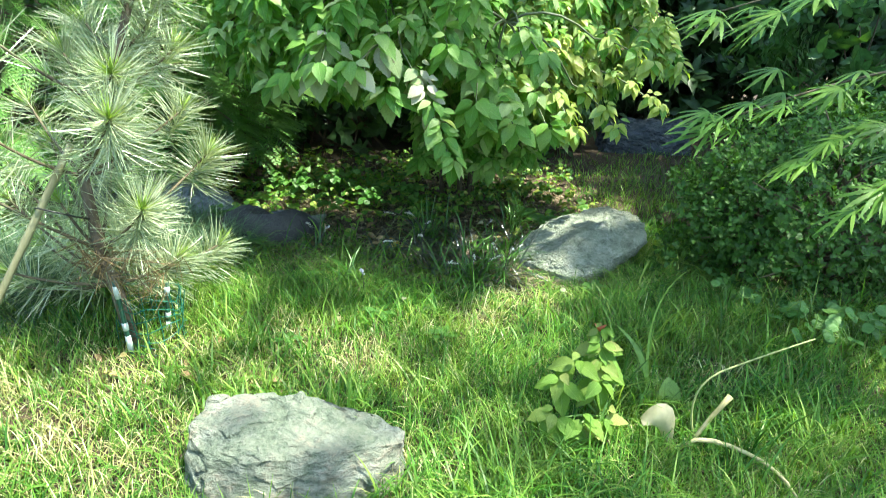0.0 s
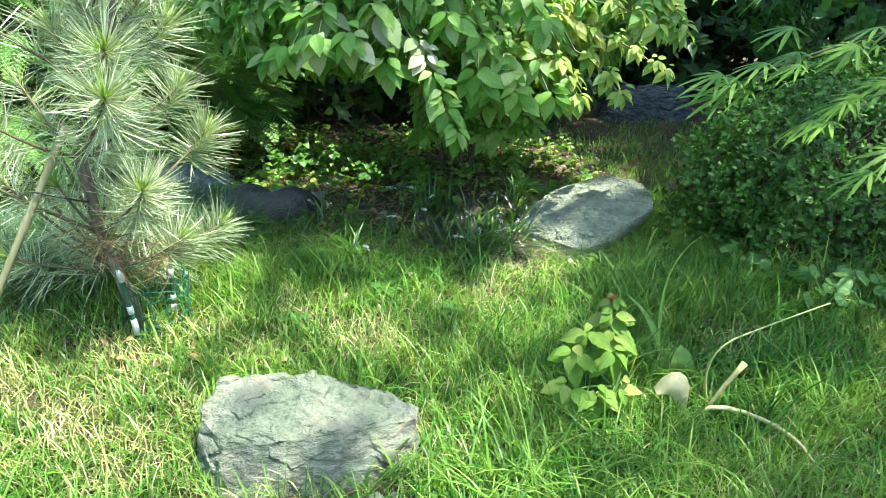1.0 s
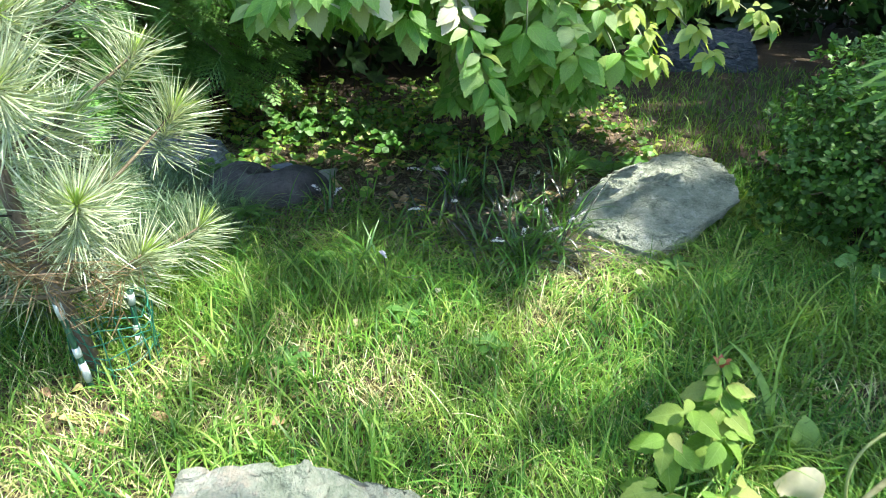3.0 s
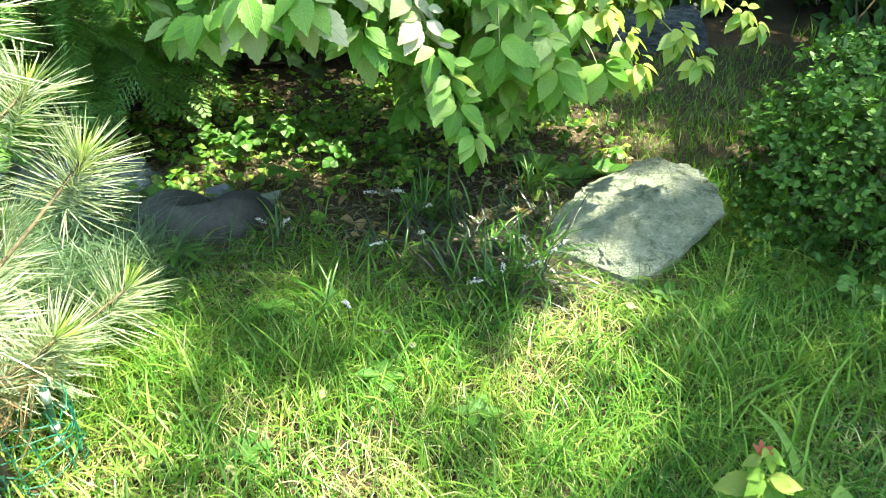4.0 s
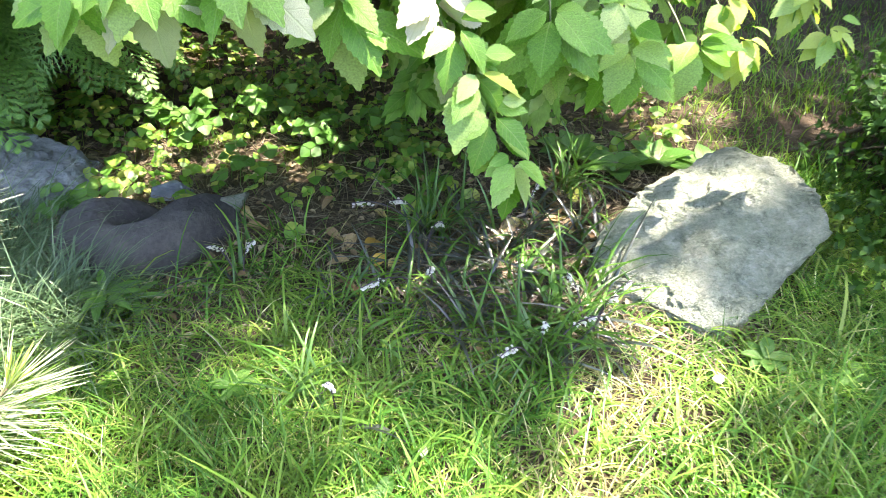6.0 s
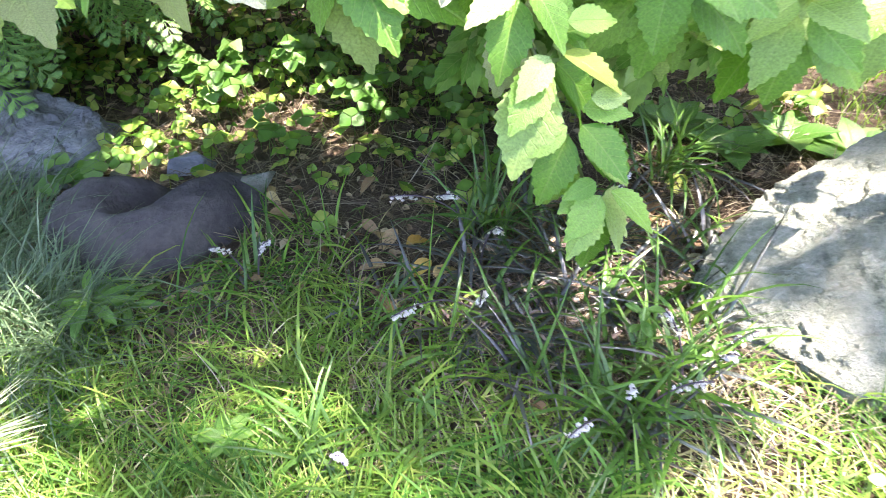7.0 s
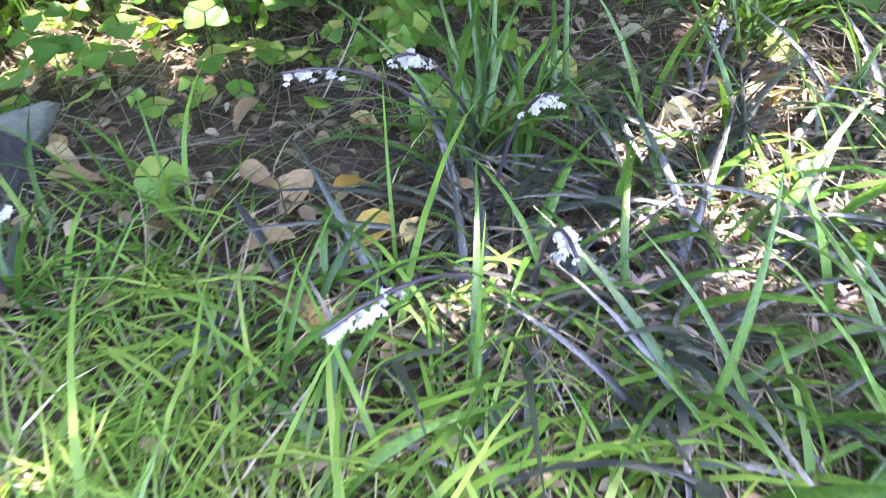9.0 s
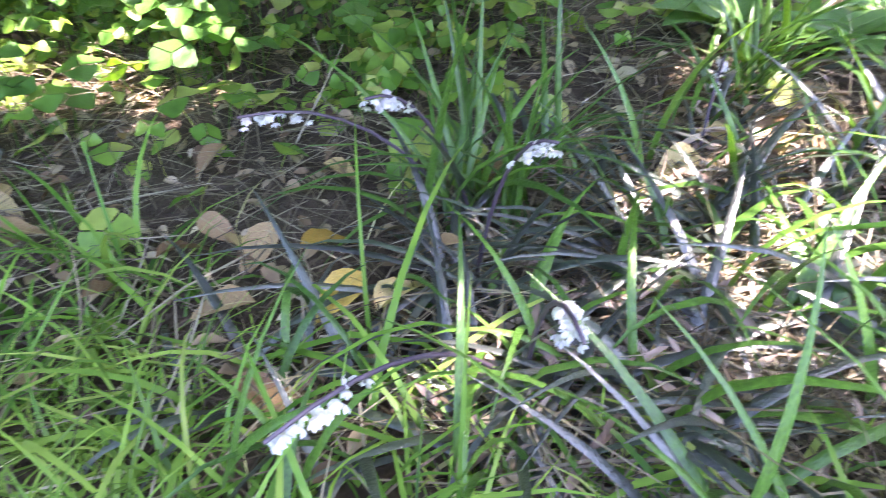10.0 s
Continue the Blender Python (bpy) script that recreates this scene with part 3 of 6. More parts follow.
def grass_blades(n, area, tall, wide, keep, seed, segs=3, lean=0.6, shrink=0.6):
    """Curved grass blades as flat arrays: each a tapered strip of segs pieces."""
    r = np.random.default_rng(seed)
    x, y = r.uniform(area[0], area[1], n), r.uniform(area[2], area[3], n)
    patch = 0.5 + 0.5 * np.sin(5 * x + 1.1) * np.cos(6 * y + 0.4) + 0.4 * np.sin(17 * x - 9 * y)
    ok = r.uniform(0, 1, n) < keep(x, y)
    x, y, patch = x[ok], y[ok], patch[ok]
    n = len(x)
    h = r.uniform(tall[0], tall[1], n) * (1 - shrink * worn_share(x, y)) * (0.8 + 0.3 * patch) * np.where(r.uniform(0, 1, n) < 0.12, 1.35, 1.0)
    w = r.uniform(wide[0], wide[1], n)
    az = r.uniform(0, 2 * np.pi, n)
    flop = np.clip((y - 1.36) / 0.16, 0, 1) * np.clip((1.9 - y) / 0.1, 0, 1)
    a0 = np.abs(r.normal(0, 0.4, n)) + 0.35 * flop
    a1 = a0 + np.abs(r.normal(lean, 0.45, n)) + 0.35 * flop
    base = np.c_[x, y, ground_z(x, y) - 0.006]
    d = np.c_[np.cos(az), np.sin(az), 0 * az]
    side = np.c_[-np.sin(az), np.cos(az), 0 * az]
    tw = r.uniform(-0.6, 0.6, n)
    side = side * np.cos(tw)[:, None] + d * np.sin(tw)[:, None]
    rows, p = [], base.copy()
    for i in range(segs + 1):
        t = i / segs
        ww = w * (1 - t) ** 0.6 * 0.5
        if i < segs:
            rows += [p - side * ww[:, None], p + side * ww[:, None]]
        else:
            rows += [p]
        a = a0 + (a1 - a0) * (i + 0.5) / segs
        p = p + (h / segs)[:, None] * (d * np.sin(a)[:, None] + np.array([0, 0, 1]) * np.cos(a)[:, None])
    k = 2 * segs + 1
    v = np.stack(rows, 1).reshape(-1, 3)
    face, counts = [], []
    for i in range(segs - 1):
        face += [2 * i, 2 * i + 1, 2 * i + 3, 2 * i + 2]
        counts.append(4)
    face += [2 * segs - 2, 2 * segs - 1, 2 * segs]
    counts.append(3)
    flat = (np.array(face)[None] + (np.arange(n) * k)[:, None]).ravel()
    return v, flat, np.tile(counts, n)


def rock_free(x, y):
    """Nothing grows under the stones, and little along the front of the boulder."""
    a = ((x + 0.22) / 0.155) ** 2 + ((y - 0.87) / 0.09) ** 2 > 1
    b = ((x - 0.39) / 0.16) ** 2 + ((y - 1.74) / 0.14) ** 2 > 1
    c = ((x + 0.495) / 0.13) ** 2 + ((y - 1.86) / 0.08) ** 2 > 1
    front = ((x + 0.2) / 0.19) ** 2 + ((y - 0.75) / 0.08) ** 2 < 1
    return (a & b & c) * np.where(front, 0.35, 1.0)


def worn_share(x, y):
    """Worn sunny patches of the lawn, 0 to 1."""
    s = 0.0 * x
    for cx, cy, rx, ry in ((0.21, 1.47, 0.07, 0.1), (0.11, 1.35, 0.07, 0.06), (-0.62, 0.93, 0.2, 0.13), (-0.53, 1.12, 0.16, 0.07), (-0.34, 1.23, 0.14, 0.06), (-0.26, 1.14, 0.1, 0.06), (-0.14, 1.18, 0.1, 0.06), (-0.05, 0.91, 0.07, 0.06), (0.55, 1.15, 0.1, 0.05), (-0.85, 1.05, 0.15, 0.1)):
        s = np.maximum(s, 0.95 * np.exp(-(((x - cx) / (1.5 * rx)) ** 2 + ((y - cy) / (1.5 * ry)) ** 2)))
    return s * (0.65 + 0.35 * np.sin(29 * x + 8 * y) * np.sin(25 * y - 6 * x))


def dry_share(x, y):
    """Where dry pale grass lies: thinly in the lawn, thickly in its worn patches."""
    return np.maximum(0.15, worn_share(x, y)) * np.clip((1.7 - y) / 0.15, 0.05, 1)


def build_lawn():
    near = grass_blades(140000, (-1.4, 1.3, 0.4, 2.0), (0.03, 0.095), (0.0014, 0.0034), lambda x, y: lawn_share(x, y) * rock_free(x, y) * (1 - 0.9 * worn_share(x, y)), 11, lean=1.15)
    tagged(new("lawn_grass", raw_mesh("lawn_grass", *near, None, (M_GRASS,))), "bright green uncut lawn grass with long arching blades", "grass", kind="stuff")
    tall = grass_blades(30000, (-1.3, 1.2, 0.45, 1.9), (0.08, 0.15), (0.003, 0.0058), lambda x, y: lawn_share(x, y) * rock_free(x, y) * (1 - 0.9 * worn_share(x, y)) * np.clip(0.35 + 0.9 * np.sin(7 * x + 1) * np.sin(8 * y + 2), 0.08, 1), 15, segs=5, lean=1.35)
    tagged(new("tall_grass", raw_mesh("tall_grass", *tall, None, (M_GRASS,))), "long broad green grass blades standing above the lawn", "grass", kind="stuff")
    far = grass_blades(90000, (-4.4, 4.4, -3.4, 4.2), (0.05, 0.11), (0.006, 0.010), lambda x, y: lawn_share(x, y) * rock_free(x, y) * (((x < -1.35) | (x > 1.25) | (y > 1.95) | (y < 0.45)) & ~((x > 0.3) & (x < 1.9) & (y > 1.8))) * 1.0, 12)
    tagged(new("outer_grass", raw_mesh("outer_grass", *far, None, (M_GRASS,))), "green grass beyond the stones and along the path", "grass", kind="stuff")
    path = grass_blades(26000, (0.35, 1.7, 1.85, 3.4), (0.03, 0.075), (0.002, 0.004), lambda x, y: lawn_share(x, y) * rock_free(x, y) * np.interp(y, [1.9, 2.2, 2.6, 3.2], [0.9, 0.5, 0.3, 0.15]), 14, lean=1.25)
    tagged(new("path_grass", raw_mesh("path_grass", *path, None, (M_GRASS,))), "green grass along the narrow path behind the slab", "grass", kind="stuff")
    dry = grass_blades(115000, (-1.3, 1.2, 0.3, 1.9), (0.025, 0.07), (0.0012, 0.0032), dry_share, 13, lean=1.25, shrink=0.0)
    tagged(new("dry_grass", raw_mesh("dry_grass", *dry, None, (M_STRAW,))), "pale dry grass clippings lying on the soil", "dry grass", kind="stuff")


build_lawn()

# ---- pine ----


def needle_cloud(centres, axes, count, length, spread, seed, run=0.08):
    """Needles set along each shoot and pointing forward and out, as poses for one needle template."""
    r = np.random.default_rng(seed)
    pos, al, sz = [], [], []
    for c, a, k, ln in zip(centres, axes, count, length):
        a = np.array(a) / np.linalg.norm(a)
        s = r.uniform(0, 1, k) ** 1.4
        th = 0.3 + (spread - 0.3) * (0.35 + 0.65 * s) + r.normal(0, 0.16, k)
        q = r.normal(0, 1, (k, 3))
        q = unit(q - (q @ a)[:, None] * a)
        d = a * np.cos(th)[:, None] + q * np.sin(th)[:, None] + np.array((0, 0, -0.06))
        pos.append(np.array(c) - a * (s * run)[:, None])
        al.append(d)
        sz.append(ln * r.uniform(0.7, 1.1, k))
    pos, al, sz = np.concatenate(pos), np.concatenate(al), np.concatenate(sz)
    return frames(pos, al, r.normal(0, 1, pos.shape), np.c_[np.full(len(sz), 1.0), sz, sz])


NEEDLE = Shape([(-0.0006, 0, 0), (0.0006, 0, 0), (0.0008, 0.5, 0.012), (-0.0008, 0.5, 0.012), (0.0002, 1, -0.02), (-0.0002, 1, -0.02)], [(0, 1, 2, 3), (3, 2, 4, 5)])
PINE_TRUNK = [(-0.603, 1.2, -0.07), (-0.634, 1.2, 0.118), (-0.652, 1.2, 0.189), (-0.663, 1.2, 0.336), (-0.617, 1.2, 0.474), (-0.569, 1.2, 0.563), (-0.536, 1.2, 0.648), (-0.5, 1.21, 0.8), (-0.48, 1.22, 1.0)]
PINE_SHOOTS = [(-0.525, 1.05, 0.468), (-0.542, 1.16, 0.285), (-0.515, 1.45, 0.333), (-0.547, 1.3, 0.137), (-0.545, 1.12, 0.532), (-0.52, 1.32, 0.56), (-0.53, 1.25, 0.611), (-0.692, 1.25, 0.556),
               (-0.8, 1.35, 0.367), (-0.917, 1.4, 0.278), (-0.851, 1.35, 0.14), (-0.878, 1.3, 0.256), (-0.669, 1.3, 0.605), (-0.56, 1.45, 0.43), (-0.726, 1.22, 0.276), (-0.833, 1.2, 0.134),
               (-0.615, 1.3, 0.36), (-0.864, 1.4, 0.439), (-0.51, 1.45, 0.115), (-0.881, 1.3, 0.06), (-0.816, 1.4, 0.1), (-0.46, 1.2, 0.7), (-0.58, 1.15, 0.72),
               (-0.52, 1.15, 0.9), (-0.48, 1.22, 1.04), (-0.75, 1.1, 0.42), (-0.64, 1.42, 0.24), (-0.7, 1.4, 0.34), (-0.78, 1.15, 0.6), (-0.9, 1.15, 0.36), (-0.72, 1.38, 0.16)]


def build_pine():
    base = Vector((-0.603, 1.2, -0.05))
    tree = thing("pine_tree", base, "young long-needled pine with pale green tufts beside a bamboo pole", "tree")
    part("trunk", shifted(tube(PINE_TRUNK, taper(0.014, 0.0045, 9), 9), tree).mesh("trunk", M_BARK), tree)
    cen, axs, cnt, lng = [], [], [], []
    candles = None
    for k, tip in enumerate(PINE_SHOOTS):
        tip = Vector(tip)
        want = tip.z - 0.4 * math.hypot(tip.x + 0.62, tip.y - 1.2) - 0.03
        j = min(range(1, 8), key=lambda i: abs(PINE_TRUNK[i][2] - max(0.1, want)))
        start = Vector(PINE_TRUNK[j])
        pts = bend(start, (start + tip) / 2 + Vector((0, 0, -0.02)), tip, 7)
        part("branch", shifted(tube(pts, taper(0.004, 0.0022, 7), 5), tree).mesh("branch", M_TWIG), tree)
        a = (tip - pts[-2]).normalized() * 0.8 + Vector((0, -0.3, 0.3))
        cen.append(tuple(tip)), axs.append(tuple(a)), cnt.append(330 if k < 5 else 220 if tip.x > -0.72 else 90), lng.append(0.09)
        back = pts[-4]
        cen.append(tuple(back)), axs.append(tuple((tip - back).normalized())), cnt.append(70 if tip.x > -0.72 else 30), lng.append(0.075)
        cd = tube([tip, tip + a.normalized() * 0.02, tip + a.normalized() * 0.04], [0.0035, 0.003, 0.001], 5)
        candles = cd if candles is None else candles + cd
    m = needle_cloud(cen, axs, cnt, lng, 1.6, 5)
    m[:, :3, 3] -= np.array(base)
    part("needles", NEEDLE.many("needles", m, M_NEEDLE), tree, "long grey-green needles in tufts", kind="stuff")
    m = needle_cloud(cen[::2], axs[::2], [26] * len(cen[::2]), [0.05] * len(cen[::2]), 0.6, 8, 0.0)
    m[:, :3, 3] -= np.array(base)
    part("young_needles", NEEDLE.many("young_needles", m, M_CANDLE), tree, "short yellow-green young needles", kind="stuff")
    part("candles", shifted(candles, tree).mesh("candles", M_CANDLE), tree, "fresh yellow-green shoot tips", kind="stuff")
    r = np.random.default_rng(3)
    c = [(-0.63 + r.uniform(-0.05, 0.09), 1.2 + r.uniform(-0.06, 0.06), 0.16 + r.uniform(-0.05, 0.04)) for _ in range(8)]
    m = needle_cloud(c, [(r.normal(), r.normal(), -0.6) for _ in c], [28] * 8, [0.06] * 8, 1.2, 6)
    m[:, :3, 3] -= np.array(base)
    part("dead_needles", NEEDLE.many("dead_needles", m, M_DRYNEEDLE), tree, "brown withered needles low on the trunk", kind="stuff")


build_pine()


def build_supports():
    pole = thing("bamboo_pole", (-0.89, 1.06, -0.05), "slanting pale bamboo pole that props the pine", "garden stake")
    a, b = Vector((-0.89, 1.06, -0.055)), Vector((-0.66, 1.172, 0.40))
    pts, rad = [], []
    for i in range(25):
        t = i / 24
        pts.append(a.lerp(b, t))
        rad.append(0.0066 + (0.0012 if i % 6 == 3 else 0))
    part("cane", shifted(tube(pts, rad, 10), pole).mesh("cane", M_BAMBOO), pole)
    t1 = a.lerp(b, 0.75)
    part("tie", shifted(tube([t1 + Vector((-0.011, 0, 0)), t1 + Vector((0.0, -0.011, 0.004)), t1 + Vector((0.05, 0.02, -0.02)), (-0.655, 1.2, 0.25)], 0.0018, 5), pole).mesh("tie", M_TIE), pole, "thin black wire tie")
    for k, (p, q) in enumerate([((-0.595, 1.16, -0.06), (-0.613, 1.16, 0.14)), ((-0.562, 1.25, -0.05), (-0.553, 1.25, 0.1))]):
        st = thing("garden_stake", p, "short green stake with white tape bands beside the pine trunk", "garden stake", "pine stakes")
        p, q = Vector(p), Vector(q)
        part("rod", shifted(tube([p.lerp(q, i / 5) for i in range(6)], 0.0045, 8), st).mesh("rod", M_STAKE), st)
        for f0, f1 in ((0.82, 0.95), (0.48, 0.56), (0.25, 0.42)):
            part("tape_band", shifted(tube([p.lerp(q, f0), p.lerp(q, (f0 + f1) / 2), p.lerp(q, f1)], [0.0055, 0.006, 0.0055], 8), st).mesh("tape_band", M_WHITE), st, "white tape band")
    net = thing("tree_guard_net", (-0.58, 1.22, -0.05), "loose green plastic netting round the pine's foot", "netting")
    r = np.random.default_rng(9)
    for k in range(7):
        z = -0.03 + k * 0.02
        pts = []
        for i in range(19):
            an = i / 18 * 2 * math.pi
            pts.append((-0.58 + 0.065 * math.cos(an) + r.normal(0, 0.003), 1.22 + 0.05 * math.sin(an) + r.normal(0, 0.003), z + 0.008 * math.sin(3 * an + k) + r.normal(0, 0.002)))
        part("strand", shifted(tube(pts, 0.001, 4, False), net).mesh("strand", M_NET), net)
    for k in range(14):
        an = k / 14 * 2 * math.pi
        x, y = -0.58 + 0.065 * math.cos(an), 1.22 + 0.05 * math.sin(an)
        part("strand", shifted(tube([(x, y, -0.06), (x + r.normal(0, 0.004), y, 0.02), (x + r.normal(0, 0.006), y, 0.1)], 0.001, 4, False), net).mesh("strand", M_NET), net)


build_supports()

# ---- broadleaf shrub ----
BIG_LEAF = leaf_shape(0.52, 18, 0.22, 0.3, 0.14, 0.42, 1.05)
BIG_LEAF_B = leaf_shape(0.6, 18, 0.12, 0.42, 0.13, 0.45, 1.0)
INNER_LEAF = leaf_shape(0.5, 4, 0.25, 0.3, 0, 0.42, 0.95)
MID_LEAF = leaf_shape(0.44, 10, 0.28, 0.35, 0.18, 0.4, 1.15)


def fan(at, out, size, n, r, top=2, hang=1.0):
    """The drooping end of a shoot: leaves spread sideways and hanging, small young ones on top."""
    at, out = np.array(at, float), np.array(out, float)
    lat = unit(np.cross(out, (0, 0, 1)))
    up = np.array((0, 0, 1.0))
    pos, al, nm, sz = [], [], [], []
    for k in range(n + top):
        young = k >= n
        a = r.uniform(-1.5, 1.5) if young else 1.4 * (2 * (k + 0.5) / n - 1) + r.normal(0, 0.18)
        tier = k % 3
        dip = -0.1 if young else hang * (0.6 - 0.22 * tier) + r.normal(0, 0.25)
        d = lat * math.sin(a) + (out * (0.4 + 0.15 * tier) - up * dip) * math.cos(a) - up * (0.0 if young else 0.2 * hang)
        pos.append(at + up * size * (0.16 * tier + (0.3 if young else 0)) + out * size * 0.1 * tier + lat * size * 0.12 * math.sin(a))
        al.append(d), nm.append(out * 0.6 + up * 0.75 + lat * 0.3 * math.sin(a) + r.normal(0, 0.15, 3))
        sz.append(size * r.uniform(0.8, 1.12) * (0.5 if young else 1.0 - 0.13 * tier))
    return frames(np.array(pos), np.array(al), np.array(nm), np.array(sz))


NEAR_SPRAYS = [  # start of the twig, its tip, leaf length, leafy ends along it, kind of leaf
    ((-0.09, 1.60, 0.56), (0.034, 1.505, 0.315), 0.058, 6, "hanging"),
    ((-0.12, 1.60, 0.58), (-0.19, 1.47, 0.52), 0.074, 2, "faded"),
    ((-0.26, 1.62, 0.58), (-0.265, 1.48, 0.515), 0.072, 2, "faded"),
    ((-0.30, 1.66, 0.56), (-0.335, 1.52, 0.49), 0.066, 2, "green"),
    ((-0.10, 1.68, 0.52), (-0.12, 1.56, 0.46), 0.072, 2, "green"),
    ((0.10, 1.72, 0.52), (0.09, 1.60, 0.43), 0.072, 2, "green"),
    ((0.14, 1.75, 0.46), (0.19, 1.62, 0.385), 0.076, 3, "green"),
    ((0.10, 1.86, 0.42), (0.13, 1.74, 0.35), 0.07, 2, "green"),
    ((0.24, 1.78, 0.45), (0.28, 1.66, 0.375), 0.066, 2, "green"),
    ((0.30, 1.80, 0.46), (0.35, 1.68, 0.37), 0.056, 3, "yellow"),
    ((0.36, 1.80, 0.48), (0.46, 1.68, 0.38), 0.048, 3, "yellow"),
    ((0.42, 1.84, 0.52), (0.58, 1.72, 0.43), 0.042, 4, "yellow"),
    ((0.40, 1.78, 0.60), (0.52, 1.66, 0.54), 0.05, 3, "yellow"),
    ((0.2, 1.72, 0.60), (0.24, 1.58, 0.55), 0.066, 2, "green"),
    ((0.0, 1.70, 0.60), (0.02, 1.57, 0.56), 0.068, 2, "green"),
    ((-0.36, 1.80, 0.54), (-0.42, 1.68, 0.46), 0.062, 2, "green"),
]


def sun_gap(gx, gy, grow=0.0):
    """Places on the ground that the sun reaches between the crowns."""
    hit = 0.0
    for cx, cy, rx, ry in ((0.26, 1.53, 0.034, 0.045), (0.2, 1.43, 0.05, 0.06), (0.14, 1.37, 0.05, 0.045), (0.08, 1.32, 0.05, 0.04), (0.26, 0.985, 0.07, 0.052), (0.4, 0.945, 0.04, 0.03), (0.0, 1.7, 0.03, 0.02), (0.12, 1.69, 0.05, 0.04), (0.39, 1.85, 0.16, 0.055), (0.27, 1.62, 0.045, 0.05), (0.24, 1.71, 0.025, 0.03), (0.19, 1.79, 0.05, 0.08), (0.11, 1.77, 0.045, 0.06), (0.24, 2.0, 0.06, 0.04), (-0.45, 2.22, 0.125, 0.075), (-0.25, 2.13, 0.05, 0.035), (-0.6, 2.1, 0.06, 0.04), (-0.56, 2.3, 0.08, 0.05)):
        hit = np.maximum(hit, ((gx - cx) / (rx + grow)) ** 2 + ((gy - cy) / (ry + grow)) ** 2 < 1)
    return hit


def build_shrub():
    base = Vector((0.08, 2.35, 0.0))
    sh = thing("broadleaf_shrub", base, "wide arching shrub with toothed drooping green leaves, partly sunlit", "shrub")
    r = np.random.default_rng(21)
    leaf_a, leaf_b = BIG_LEAF.mesh("leaf", M_SHRUB), BIG_LEAF_B.mesh("leaf", M_SHRUB)
    yellow = BIG_LEAF.mesh("leaf", M_YELLOW)
    faded_leaf = BIG_LEAF_B.mesh("leaf", M_PALE)
    stems = []
    for k in range(9):
        an = k / 9 * 2 * math.pi
        top = base + Vector((0.5 * math.cos(an), -0.25 + 0.35 * math.sin(an), 0.75 + 0.15 * r.uniform(-1, 1)))
        pts = bend(base + Vector((0.05 * math.cos(an), 0.05 * math.sin(an), -0.03)), base + Vector((0.1 * math.cos(an), 0.1 * math.sin(an), 0.6)), top, 9)
        stems.append(pts)
        part("stem", shifted(tube(pts, taper(0.007, 0.004, 9), 6), sh).mesh("stem", M_TWIG), sh)
    twig = None
    for k, (a, b, size, ends, kind) in enumerate(NEAR_SPRAYS):
        a, b = Vector(a), Vector(b)
        pts = bend(a, (a + b) / 2 + Vector((0, 0, 0.03)), b, 8)
        near_stem = min((p for s in stems for p in s[4:]), key=lambda p: (p - a).length)
        link = bend(near_stem, (near_stem + a) / 2 + Vector((0, 0, 0.08)), a, 6)
        part("twig", shifted(tube(link[:-1] + pts, taper(0.0038, 0.0011, 13), 5), sh).mesh("twig", M_GREENTWIG), sh)
        for j in range(ends):
            c = pts[7 - (5 * j) // max(1, ends - 1)] if ends > 1 else pts[7]
            out = (0.35 * (b.x - a.x) / 0.1 + r.normal(0, 0.3), -1.0, 0.0)
            out = unit(out)
            n = 8 if kind != "hanging" else 6
            for i, q in enumerate(fan(c, out, size * (1.0 if j else 0.95), n, r, 2 if j == 0 else 3)):
                faded = (kind == "hanging" and (j >= 4 and i % 4 != 3 or j == 3 and i % 3 == 0)) or (kind == "faded" and i % 3 == 0)
                gilt = (kind == "yellow" and (i + j) % 4) or (kind == "hanging" and j == 2 and i == 2)
                data = faded_leaf if faded else yellow if gilt else (leaf_a if (i + k) % 3 else leaf_b)
                part("leaf", data, sh, m=at_parent(sh, q))
    far, gold = [], []
    for k in range(2440):
        u = unit(r.normal(0, 1, 3))
        u[1] = -abs(u[1]) if k % 5 else u[1]
        rad = r.uniform(0.6, 1.03)
        c = np.array((-0.06, 2.25, 0.72)) + u * np.array((0.72, 0.68, 0.62)) * rad
        if k >= 2250:
            c = np.array((r.uniform(-0.08, 0.38), r.uniform(1.88, 2.15), r.uniform(0.2, 0.44)))
        elif k >= 1550:
            z = r.uniform(0.42, 1.25)
            c = np.array((r.uniform(0.12, 0.68 - 0.25 * abs(z - 0.6)), 1.68 + 0.45 * (z - 0.4) + r.uniform(0, 0.12), z))
        elif c[0] > 0.1 and c[1] < 1.7 + 0.5 * (c[2] - 0.4):
            c[1] = 1.8 + 0.5 * (c[2] - 0.4)
        c[2] = 0.45 + (c[2] - 0.45) * (0.5 if c[0] > 0.15 else 0.75) if c[2] > 0.45 else c[2]
        low = 0.22 if k >= 2250 else 0.47 + 0.04 * math.sin(6 * c[0]) - 0.1 * float(np.clip(c[0] / 0.2, 0, 1))
        if c[2] < low:
            c[2] = low + r.uniform(0, 0.14)
        if c[1] < 1.66 and c[2] < 0.58:
            c[1] = 1.68 + r.uniform(0, 0.15)
        gx, gy = c[0] - SUN_DIR.x / SUN_DIR.z * c[2], c[1] - SUN_DIR.y / SUN_DIR.z * c[2]
        if sun_gap(gx, gy, 0.06 if gy < 1.62 else 0.04):
            continue
        # upper right leaves get a paler yellow that carries the sunlight there
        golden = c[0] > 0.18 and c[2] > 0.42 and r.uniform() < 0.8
        out = unit((0.6 * u[0] + r.normal(0, 0.35), min(u[1], 0) * 0.4 - 0.8, 0.0))
        m = fan(c, out, r.uniform(0.04, 0.058) if golden else r.uniform(0.048, 0.07), 6 + k % 4, r)
